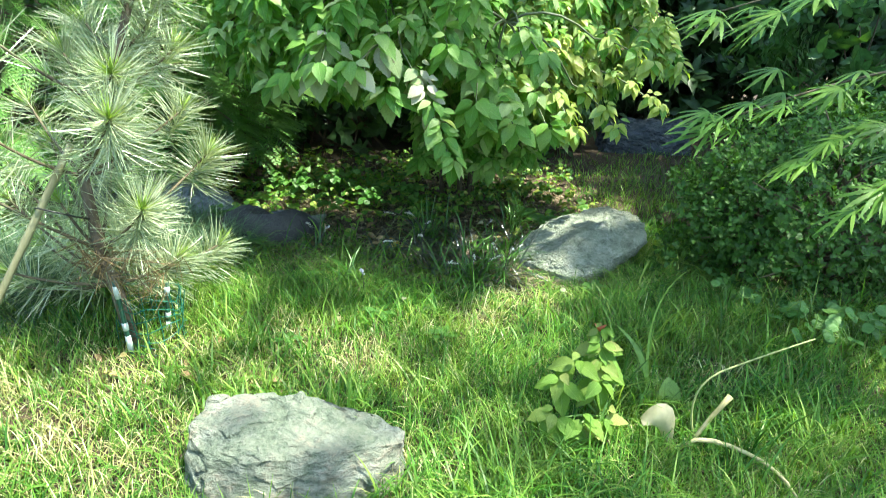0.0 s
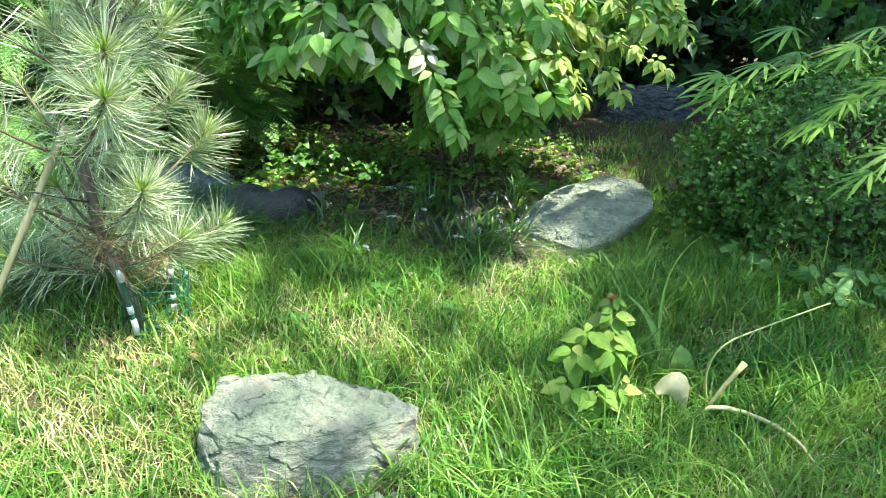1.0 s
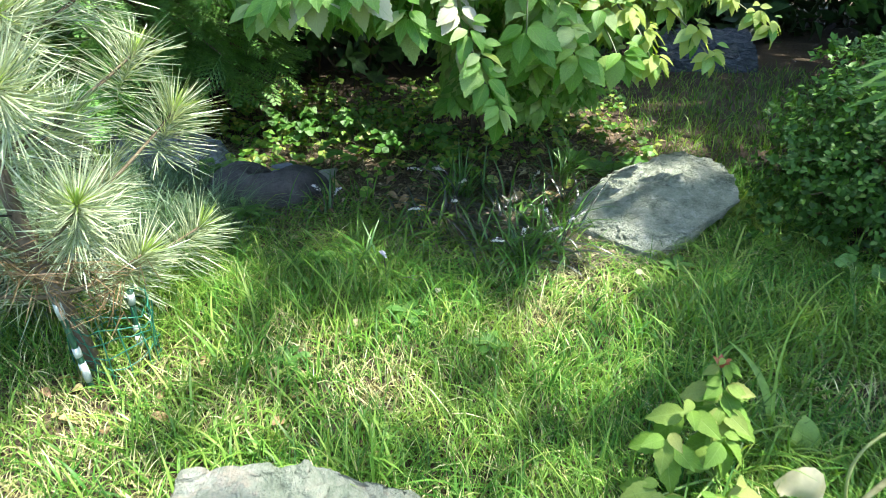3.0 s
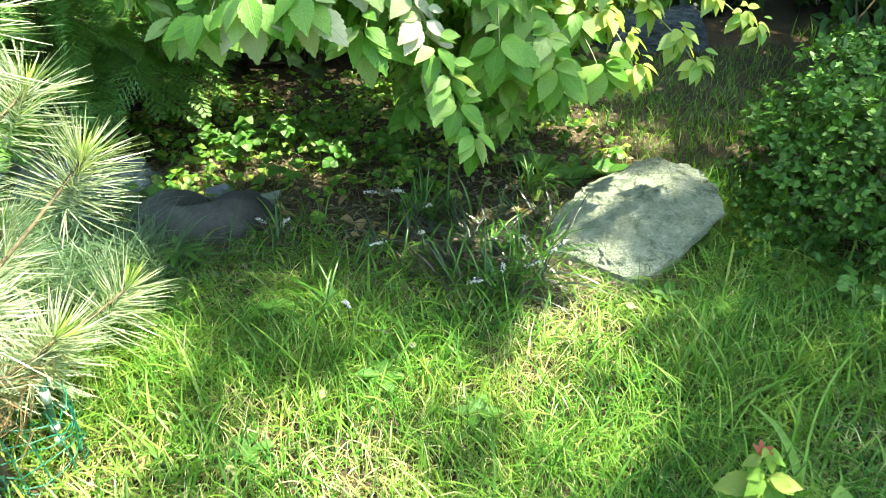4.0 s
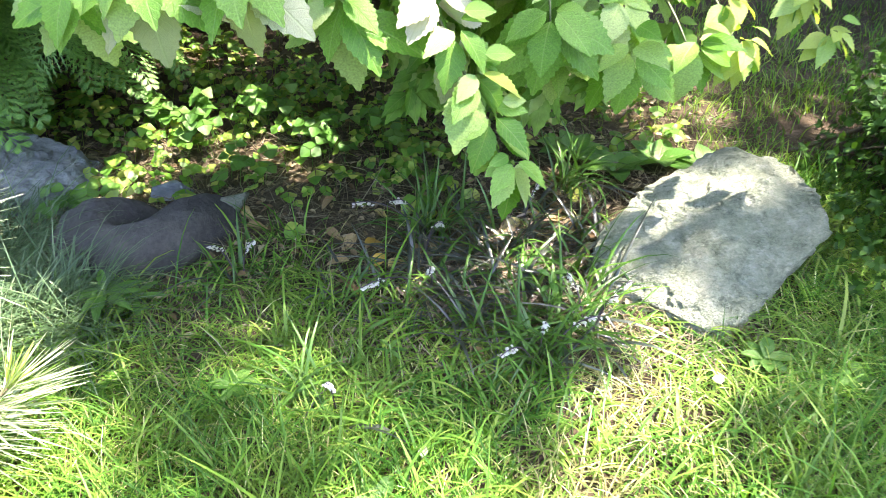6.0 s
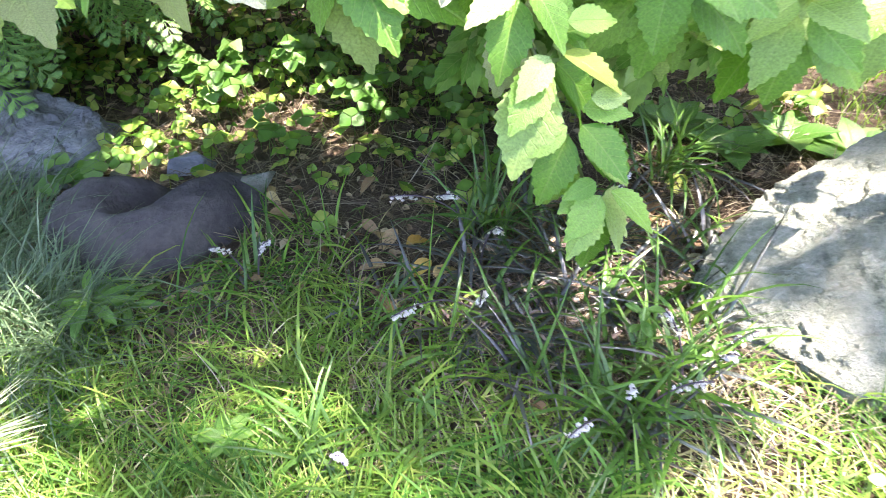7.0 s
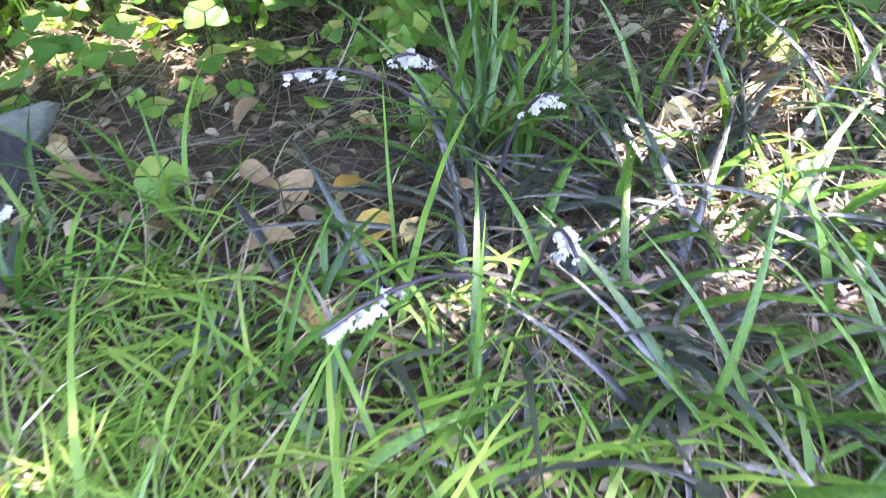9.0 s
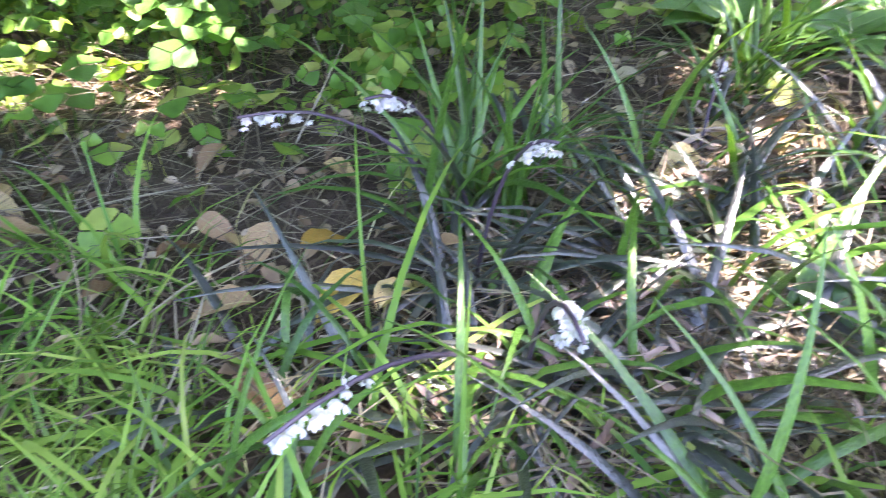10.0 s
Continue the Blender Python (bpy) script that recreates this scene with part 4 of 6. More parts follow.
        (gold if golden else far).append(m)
        if k % 3 == 0:
            back = Vector(c) - Vector(out) * 0.14 + Vector((0, 0.02, 0.05))
            st = tube(bend(back, (back + Vector(c)) / 2 + Vector((0, 0, 0.03)), c, 4), taper(0.0026, 0.0012, 4), 4)
            twig = st if twig is None else twig + st
    inner = []
    for k in range(1500):
        u = unit(r.normal(0, 1, 3))
        c = np.array((-0.02, 2.28, 0.74)) + u * np.array((0.72, 0.6, 0.56)) * r.uniform(0.15, 0.95)
        c[2] = 0.45 + (c[2] - 0.45) * (0.5 if c[0] > 0.15 else 0.75)
        gx, gy = c[0] - SUN_DIR.x / SUN_DIR.z * c[2], c[1] - SUN_DIR.y / SUN_DIR.z * c[2]
        if c[2] < 0.46 or sun_gap(gx, gy, 0.04):
            continue
        inner.append(fan(c, unit((0.6 * u[0] + r.normal(0, 0.4), -0.8, 0.0)), r.uniform(0.05, 0.07), 6, r))
    inner = np.concatenate(inner)
    inner[:, :3, 3] -= np.array(base)
    part("inner_foliage", INNER_LEAF.many("inner_foliage", inner, M_SHRUB_J), sh, kind="stuff")
    far = np.concatenate(far)
    far[:, :3, 3] -= np.array(base)
    part("foliage", MID_LEAF.many("foliage", far, M_SHRUB_J), sh, kind="stuff")
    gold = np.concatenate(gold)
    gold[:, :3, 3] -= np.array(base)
    part("yellow_foliage", MID_LEAF.many("yellow_foliage", gold, M_YELLOW), sh, "yellow-green leaves with sunlight put into their pale colour", kind="stuff")
    part("twigs", shifted(twig, sh).mesh("twigs", M_TWIG), sh, kind="stuff")


build_shrub()

# ---- box bush ----
BOX_LEAF = leaf_shape(0.6, 2, 0.25, 0.1, 0, 0.5, 0.7)


def leafy_mound(name, base, radii, centre, n, size, mat, label, category, seed, shape, hollow=0.75, floor=0.02, twigs=60, litmat=None, shear=0.0):
    """A dense bush: leaf sprigs over a lumpy mound, with stems inside."""
    r = np.random.default_rng(seed)
    ob = thing(name, base, label, category)
    base, centre, radii = np.array(base), np.array(centre), np.array(radii)
    u = unit(r.normal(0, 1, (n // 6, 3)))
    lump = 1 + 0.10 * np.sin(7 * u[:, 0] + 3) * np.sin(6 * u[:, 1]) + 0.08 * np.sin(13 * u[:, 2] + 9 * u[:, 0])
    c = centre + u * radii * (lump * r.uniform(hollow, 1.0, len(u)))[:, None]
    c[:, 0] += shear * (c[:, 1] - centre[1] + 0.2)
    ok = c[:, 2] > ground_z(c[:, 0], c[:, 1]) + floor
    c, u = c[ok], u[ok]
    d = unit(u + r.normal(0, 0.45, u.shape) + np.array((0, 0, 0.5)))
    pos, al, nm = [], [], []
    for k in range(6):
        an = k * 1.57 + r.uniform(-0.3, 0.3, len(c))
        q = unit(np.cross(d, r.normal(0, 1, d.shape)))
        pos.append(c + d * (size * 0.45 * (k // 2) + r.uniform(-0.2, 0.2, len(c)) * size)[:, None])
        al.append(q + d * 0.7)
        nm.append(d + q * 0.1)
    pos, al, nm = np.concatenate(pos), np.concatenate(al), np.concatenate(nm)
    m = frames(pos - base, al, nm, size * r.uniform(0.7, 1.2, len(pos)))
    tip = np.zeros(len(m), bool)
    if litmat is not None:
        # paler leaves thicken upwards: light on the mound's top put into colour
        tip = r.uniform(0, 1, len(m)) < np.clip(0.05 + 0.8 * np.tile(u[:, 2], 6), 0, 0.6)
        part("new_leaves", shape.many("new_leaves", m[tip], litmat), ob, "paler leaves towards the top, with the daylight put into their colour", kind="stuff")
    part("leaves", shape.many("leaves", m[~tip], mat), ob, kind="stuff")
    for k in range(twigs):
        j = r.integers(len(c))
        p = c[j] - base
        s0 = np.array((r.normal(0, 0.25 * radii[0]), r.normal(0, 0.25 * radii[1]), 0.0)) + np.array((centre[0], centre[1], ground_z(centre[0], centre[1]) - 0.02)) - base
        part("stem", tube(bend(s0, (s0 + p) / 2 + np.array((0, 0, 0.12 * radii[2])), p, 5), taper(0.007, 0.0018, 5), 4).mesh("stem", M_TWIG), ob)
    return ob


leafy_mound("box_bush", (1.15, 1.85, 0.0), (0.58, 0.5, 0.36), (1.15, 1.86, 0.12), 62000, 0.0165, M_BOX, "rounded dark green box bush with small glossy leaves", "shrub", 31, BOX_LEAF, 0.62, 0.0, 90, M_BOXLIT, 0.6)

# ---- cedar ----


def frond_shape():
    """A flat cedar spray, one long: a main axis with side branchlets and scale lobes."""
    r = np.random.default_rng(2)
    out = Shape([(-0.006, 0, 0), (0.006, 0, 0), (0.003, 1, -0.1), (-0.003, 1, -0.1)], [(0, 1, 2, 3)])
    for i in range(11):
        t = 0.1 + 0.85 * i / 10
        for sg in (-1, 1):
            ln = 0.34 * (1 - t) ** 0.7 + 0.06
            o = np.array((0, t, -0.1 * t * t))
            d = unit(np.array((sg * 0.75, 0.65, -0.12)))
            e = o + d * ln
            w = np.array((0.0, 0.012, 0))
            out = out + Shape([o - w, o + w, e + w * 0.4, e - w * 0.4], [(0, 1, 2, 3)])
            for k in range(4):
                s = (k + 1) / 5
                p = o + d * ln * s
                for s2 in (-1, 1):
                    q = unit(np.array((sg * (0.75 - 0.5 * s2), 0.65 + 0.5 * s2, -0.15)))
                    l2 = 0.09 * (1.1 - s)
                    n_ = np.array((q[1], -q[0], 0)) * 0.011
                    out = out + Shape([p - n_, p + n_, p + q * l2], [(0, 1, 2)])
    return out


FROND = frond_shape()


def build_cedar(name, base, height, radius, n, label, seed, low, size=0.15, lean=(0, 0)):
    tree = thing(name, base, label, "conifer")
    base = np.array(base, float)
    r = np.random.default_rng(seed)
    part("trunk", tube([(0, 0, -0.05), (0.01, 0.0, height * 0.3), (lean[0] * 0.5, lean[1] * 0.5, height * 0.6), (lean[0], lean[1], height)], [0.05, 0.04, 0.025, 0.006], 9).mesh("trunk", M_BARK), tree)
    mats = []
    limbs = None
    for k in range(n):
        z = low + (height - low) * r.uniform(0, 1) ** 1.9
        an = r.uniform(0, 2 * math.pi)
        rr = radius * (1 - 0.75 * (z / height) ** 1.4) * r.uniform(0.5, 1.0)
        tip = np.array((math.cos(an) * rr, math.sin(an) * rr, z - 0.1 * rr))
        if k % 4 == 0:
            b = tube(bend((0, 0, z + 0.02), tip * 0.5 + np.array((0, 0, z * 0.5 + 0.06)), tip, 5), taper(0.008, 0.002, 5), 4)
            limbs = b if limbs is None else limbs + b
        for j in range(3):
            d = np.array((math.cos(an + r.normal(0, 0.45)), math.sin(an + r.normal(0, 0.45)), -0.35 + r.normal(0, 0.2)))
            mats.append((tip - 0.06 * j * np.array((math.cos(an), math.sin(an), 0)) + r.normal(0, 0.02, 3), d))
    pos, al = np.array([a for a, _ in mats]), np.array([b for _, b in mats])
    m = frames(pos, al, np.array((0, 0, 1.0)) + r.normal(0, 0.35, pos.shape), size * r.uniform(0.7, 1.2, len(pos)))
    part("foliage", FROND.many("foliage", m, M_CEDAR, False), tree, "flat drooping sprays of scale leaves", kind="stuff")
    part("limbs", limbs.mesh("limbs", M_BARK), tree, kind="stuff")


build_cedar("cedar", (-1.04, 2.56, 0.0), 1.7, 0.5, 420, "dark green cedar with drooping flat sprays", 41, 0.28, 0.17)
build_cedar("cedar", (-1.5, 2.35, 0.0), 1.9, 0.65, 430, "sunlit green cedar with drooping flat sprays", 42, 0.25, 0.19)

# ---- background shrubs and trees ----
FAR_LEAF = leaf_shape(0.45, 3, 0.25, 0.3, 0, 0.45, 0.9)
leafy_mound("rear_shrub", (1.95, 2.9, 0.0), (0.72, 0.55, 0.75), (1.95, 2.9, 0.8), 3600, 0.07, M_MIDLEAF, "dark green shrub with pointed leaves in the shade", "shrub", 51, FAR_LEAF, 0.55, 0.1, 26, None)
HEDGE_LEAF = Shape([(0, 0, 0), (-0.23, 0.42, 0.05), (0, 1, -0.28), (0.23, 0.42, 0.05), (0, 0.45, -0.06)], [(0, 4, 1), (0, 3, 4), (4, 2, 1), (3, 2, 4)])
HEDGE = [(-3.1, 3.9, 1.7), (-2.1, 4.0, 1.75), (-1.1, 4.1, 1.8), (-0.1, 4.0, 1.75), (0.85, 4.5, 1.8), (1.8, 4.6, 1.8), (2.9, 4.2, 1.7), (3.8, 3.0, 1.5), (4.4, 1.2, 1.3), (4.4, -0.8, 1.25), (3.4, -2.6, 1.25), (1.4, -3.4, 1.25), (-1.0, -3.4, 1.25), (-3.0, -2.6, 1.25), (-4.2, -0.8, 1.25), (-4.2, 1.2, 1.25), (-3.8, 2.8, 1.4),
         (0.3, 5.3, 2.2), (1.4, 5.5, 2.2), (2.5, 5.3, 2.2), (3.6, 4.6, 2.0), (-1.0, 5.2, 2.2), (-2.3, 5.1, 2.1)]
for k, (hx, hy, hz) in enumerate(HEDGE):
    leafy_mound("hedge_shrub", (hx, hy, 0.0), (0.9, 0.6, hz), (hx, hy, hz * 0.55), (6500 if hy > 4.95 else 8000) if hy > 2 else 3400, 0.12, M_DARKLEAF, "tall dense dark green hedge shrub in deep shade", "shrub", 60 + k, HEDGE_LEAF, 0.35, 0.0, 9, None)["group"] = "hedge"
for k, (hx, hy) in enumerate([(-1.3, 3.2), (-0.45, 3.3), (0.35, 3.35)]):
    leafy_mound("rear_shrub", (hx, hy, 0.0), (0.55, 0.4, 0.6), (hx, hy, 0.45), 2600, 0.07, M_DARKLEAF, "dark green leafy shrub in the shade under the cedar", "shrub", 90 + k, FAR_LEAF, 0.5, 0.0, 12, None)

# ---- maple ----


def maple_leaf():
    """A deeply cut palmate leaf, one long: lance-shaped lobes with a saw-toothed rim."""
    out = None
    for a, ln in ((0, 1.0), (0.42, 0.94), (-0.42, 0.94), (0.88, 0.76), (-0.88, 0.76), (1.45, 0.45), (-1.45, 0.45)):
        v, f = [], []
        for i in range(6):
            t = i / 5
            w = 0.052 * math.sin(math.pi * (0.1 + 0.9 * t)) + 0.002
            v += [(-w, t, -0.22 * t * t), (w, t, -0.22 * t * t)]
        f += [(2 * i, 2 * i + 1, 2 * i + 3, 2 * i + 2) for i in range(5)]
        for i in range(5):
            t = 0.3 + 0.13 * i
            for sg in (-1, 1):
                n = len(v)
                w = 0.052 * math.sin(math.pi * (0.1 + 0.9 * t))
                v += [(sg * w * 0.8, t - 0.03, -0.22 * t * t), (sg * w * 0.8, t + 0.03, -0.22 * (t + 0.03) ** 2), (sg * (w + 0.018), t + 0.07, -0.22 * (t + 0.07) ** 2)]
                f.append((n, n + 1, n + 2) if sg < 0 else (n, n + 2, n + 1))
        c, n_ = math.cos(a), math.sin(a)
        s = Shape(v, f).moved([[c * ln, n_ * ln, 0, 0], [-n_ * ln, c * ln, 0, 0.02], [0, 0, ln, 0], [0, 0, 0, 1]])
        out = s if out is None else out + s
    return out


MAPLE = maple_leaf()


def shade_share(gx, gy):
    """How thick the crown hangs over the place that it shades."""
    s = np.clip((gx + 0.06 + 0.25 * (gy - 0.9)) / 0.2, 0, 1) * np.clip((1.3 - gy) / 0.15, 0, 1) * np.interp(gy, [1.0, 1.1], [0.69, 0.78])
    s = np.maximum(s, np.clip((gx - 0.34) / 0.08, 0, 1) * np.clip((1.55 - gy) / 0.1, 0, 1) * np.interp(gy, [0.9, 1.0, 1.2], [0.6, 0.78, 1.1]))
    s = np.maximum(s, np.clip((gx - 0.62) / 0.2, 0, 1) * np.interp(gy, [0.9, 1.15, 1.4, 1.65, 1.9, 2.2], [0.6, 0.8, 1.1, 1.0, 0.5, 0.3]))
    s = np.maximum(s, np.interp(gx, [-0.2, 0.0, 0.2, 0.28, 0.32], [0.12, 0.4, 0.4, 0.5, 0.75]) * np.interp(gy, [1.4, 1.47], [1.0, 0.25]) * np.clip((gy - 1.25) / 0.1, 0, 1) * np.clip((gx + 0.6) / 0.2, 0, 1))
    s = np.maximum(s, 0.4 * np.clip((gx + 0.45) / 0.1, 0, 1) * np.clip((0.05 - gx) / 0.1, 0, 1) * np.clip((1.05 - gy) / 0.1, 0, 1))
    s = np.maximum(s, 1.3 * np.clip((gy - 2.7) / 0.3, 0, 1))
    s = np.maximum(s, np.interp(gy, [0.95, 1.05, 1.2, 1.5, 1.75, 1.85], [0.3, 0.42, 0.46, 0.53, 0.5, 0.3]) * np.clip((gx + 0.6) / 0.2, 0, 1) * (gx < 0.3))
    s = np.maximum(s, np.interp(gy, [2.0, 2.4, 2.6], [0.4, 0.6, 0.9]) * np.clip((gx - 0.5) / 0.15, 0, 1) * np.clip((gy - 2.0) / 0.1, 0, 1))
    s = np.maximum(s, np.interp(gx, [-0.9, -0.7, 0.1, 0.3], [0.2, 0.27, 0.22, 0.12]) * np.clip((gy - 1.85) / 0.2, 0, 1) * np.clip((2.55 - gy) / 0.2, 0, 1) * (gx < 0.55))
    s = np.maximum(s, 0.85 * (((gx - 0.07) / 0.13) ** 2 + ((gy - 1.5) / 0.13) ** 2 < 1))
    s = np.maximum(s, 1.0 * ((gx > 0.3) & (gx < 0.6) & (gy > 1.48) & (gy < 1.66)))
    s = np.where((gx > 0.05) & (gx < 0.55) & (gy > 1.66) & (gy < 2.0), np.where(gx < 0.25, 0.25, 0.62), s)
    return np.where(sun_gap(gx, gy, np.where(gy < 1.2, 0.025, np.where(gy < 1.6, 0.045, 0.02))), 0.0, s)


def flat_maple_leaf():
    """The same leaf with plain lobes, for the high crown."""
    out = None
    for a, ln in ((0, 1.0), (0.6, 0.9), (-0.6, 0.9), (1.2, 0.65), (-1.2, 0.65)):
        c, n_ = math.cos(a), math.sin(a)
        s = Shape([(0, 0, 0), (-0.11, 0.5, 0.02), (0, 1, -0.1), (0.11, 0.5, 0.02)], [(0, 3, 2, 1)]).moved([[c * ln, n_ * ln, 0, 0], [-n_ * ln, c * ln, 0, 0], [0, 0, ln, 0], [0, 0, 0, 1]])
        out = s if out is None else out + s
    return out


MAPLE_FAR = flat_maple_leaf()


def build_maple():
    base = Vector((2.35, 2.0, 0.0))
    tree = thing("japanese_maple", base, "japanese maple with deeply cut green leaves and an overhanging crown", "tree")
    part("trunk", shifted(tube([(2.35, 2.0, -0.06), (2.33, 2.02, 0.5), (2.28, 2.2, 1.5), (2.2, 2.5, 3.05)], [0.085, 0.07, 0.06, 0.045], 10), tree).mesh("trunk", M_BARK), tree)
    r = np.random.default_rng(77)
    crown = np.array((2.2, 2.5, 3.0))
    clumps = []
    limbs = None
    for k in range(5600):
        h = r.uniform(3.6, 5.2)
        gx, gy = r.uniform(-2.2, 2.8), r.uniform(-0.3, 4.6)
        x, y = gx + SUN_DIR.x / SUN_DIR.z * h, gy + SUN_DIR.y / SUN_DIR.z * h
        fine = 2.8 if gx < 0.35 and 0.95 < gy < 1.8 else 1.0
        gap = 0.5 + 0.62 * noise.noise(Vector((gx * 5.5 * fine, gy * 5.5 * fine, 4.0))) + 0.4 * noise.noise(Vector((gx * 13 * fine, gy * 13 * fine, 9.0)))
        if gap < shade_share(gx, gy):
            for j in range(2 if gy < (1.36 if gx < 0.28 else 1.2) else 5):
                clumps.append((x, y, h))
    for k in range(0, len(clumps), 230):
        p = np.array(clumps[k])
        b = tube(bend(crown, (crown + p) / 2 + np.array((0, 0, 0.3)), p, 7), taper(0.022, 0.004, 7), 5)
        limbs = b if limbs is None else limbs + b
    part("limbs", shifted(limbs, tree).mesh("limbs", M_BARK), tree, kind="stuff")
    c = np.array(clumps)
    c = c + r.normal(0, 1, c.shape) * np.array((0.035, 0.035, 0.04))
    al = r.normal(0, 1, c.shape) * np.array((1, 1, 0.35))
    m = frames(c - np.array(base), al, np.array((0, 0, 1.0)) + r.normal(0, 0.3, c.shape), r.uniform(0.07, 0.1, len(c)))
    part("crown", MAPLE_FAR.many("crown", m, M_MAPLE), tree, "loose layered crown of cut leaves", kind="stuff")
    low = []
    for k, (a, b) in enumerate([((1.1, 1.15, 0.74), (0.4, 1.0, 0.66)), ((1.1, 1.12, 0.62), (0.42, 1.0, 0.50)), ((1.1, 1.1, 0.56), (0.58, 0.98, 0.455)), ((1.1, 1.1, 0.50), (0.66, 0.97, 0.405))]):
        pts = bend(a, (Vector(a) + Vector(b)) / 2 + Vector((0, 0, 0.07)), b, 12)
        full = bend((2.33, 2.02, 0.6), (1.8, 1.75, 0.8), a, 7)[:-1] + pts
        part("low_branch", shifted(tube(full, taper(0.006, 0.001, 18), 5), tree).mesh("low_branch", M_TWIG), tree)
        for i in range(2, 12):
            for s in range(4):
                d = pts[i] - pts[i - 1]
                low.append((np.array(pts[i]) + r.normal(0, 0.014, 3), np.array(d.normalized()) + r.normal(0, 1, 3) * np.array((0.25, 0.3, 0.13)) + np.array((-0.9, -0.15, -0.22))))
    pos, al = np.array([a for a, _ in low]), np.array([b for _, b in low])
    m = frames(pos - np.array(base), al, np.array((-0.12, -0.08, 1.0)) + r.normal(0, 0.2, pos.shape), r.uniform(0.05, 0.078, len(pos)))
    part("low_foliage", MAPLE.many("low_foliage", m, M_MAPLE), tree, "drooping finger-like leaves", kind="stuff")


build_maple()

# ---- ground cover ----


def trifoliate():
    """A stalk with three round notched leaflets; one high."""
    out = tube([(0, 0, 0), (0.03, 0.02, 0.5), (0.0, 0.06, 1.0)], [0.018, 0.015, 0.012], 3, False)
    for a in (0, 2.1, -2.1):
        n = 9
        v, f = [(0, 0.02, 1.0)], []
        for i in range(n + 1):
            t = -1.15 + 2.3 * i / n
            rad = 0.48 * (1 + 0.06 * math.cos(6 * t)) * math.cos(t * 0.75) ** 0.4
            v.append((math.sin(t) * rad * 0.9, 0.05 + math.cos(t) * rad, 1.0 + 0.05 * abs(math.sin(t)) - 0.1 * math.cos(t) ** 2))
        for i in range(n):
            f.append((0, i + 2, i + 1))
        s = Shape(v, f)
        c, q = math.cos(a), math.sin(a)
        out = out + s.moved([[c, q, 0, 0], [-q, c, 0, 0.04], [0, 0, 1, 0], [0, 0, 0, 1]])
    return out


TRIFOIL = trifoliate()


def build_ground_cover():
    r = np.random.default_rng(88)
    n = 6500
    x, y = r.uniform(-1.1, 0.6, n), r.uniform(1.85, 3.0, n)
    dens = np.interp(y, [1.85, 1.98, 2.1, 2.6, 3.0], [0.0, 0.3, 0.8, 0.75, 0.35]) * np.clip((0.65 - x) / 0.3, 0.1, 1) * np.where((x > 0.05) & (y < 2.1), 0.15, 1) * np.where((x < -0.62) & (y < 2.25), 0.15, 1)
    dens *= 0.55 + 0.45 * np.sin(11 * x + 2) * np.cos(9 * y)
    ok = r.uniform(0, 1, n) < dens * 0.9
    x, y = x[ok], y[ok]
    n = len(x)
    s = r.uniform(0.016, 0.04, n)
    tall = r.uniform(0.015, 0.075, n) * np.interp(y, [1.9, 2.2], [0.6, 1.0])
    al = np.c_[r.normal(0, 1, n), r.normal(0, 1, n), r.normal(0, 0.3, n)]
    m = frames(np.c_[x, y, ground_z(x, y) - 0.004], al, np.array((0, -0.2, 1.0)) + r.normal(0, 0.42, (n, 3)), np.c_[s, s, tall])
    tagged(new("ground_cover", TRIFOIL.many("ground_cover", m, M_CLOVER)), "low green ground cover with rounded three-part leaves under the shrub", "ground cover", kind="stuff")
    for k, (px, py, h, c) in enumerate([(-0.47, 2.22, 0.13, 16), (-0.35, 2.3, 0.12, 14), (-0.22, 2.15, 0.1, 14), (-0.66, 1.98, 0.06, 8), (-0.58, 2.3, 0.11, 12), (-0.08, 2.2, 0.1, 12), (-0.36, 2.08, 0.07, 9)]):
        pl = thing("clover_plant", (px, py, float(ground_z(px, py))), "bright green three-leaved plant in the bed", "plant", "bed plants")
        me = TRIFOIL.mesh("leaf", M_ROUND)
        for i in range(c):
            an = r.uniform(0, 6.28)
            q = np.array((math.cos(an), math.sin(an), 0)) * r.uniform(0, 0.06)
            hh = h * r.uniform(0.5, 1)
            mm = frames(np.array([q]), np.array([[r.normal(), r.normal(), 0.1]]), np.array([[r.normal(0, 0.2), -0.2, 1.0]]), np.array([[0.042, 0.042, hh]]))[0]
            part("leaf", me, pl, m=mm)


build_ground_cover()


def litter_shape():
    s = leaf_shape(0.5, 5, 0.5, 0.3, 0.1, 0.45, 1.0)
    return s


M_PALELITTER = leaf_material("pale_litter", [(0.14, 0.09, 0.07), (0.24, 0.17, 0.14), (0.36, 0.28, 0.23)], True, 0.15, 0.7)


M_GOLDLEAF = leaf_material("golden_fallen_leaf", [(0.42, 0.24, 0.05), (0.5, 0.34, 0.08)], False, 0.3, 0.5, veins=0.2)


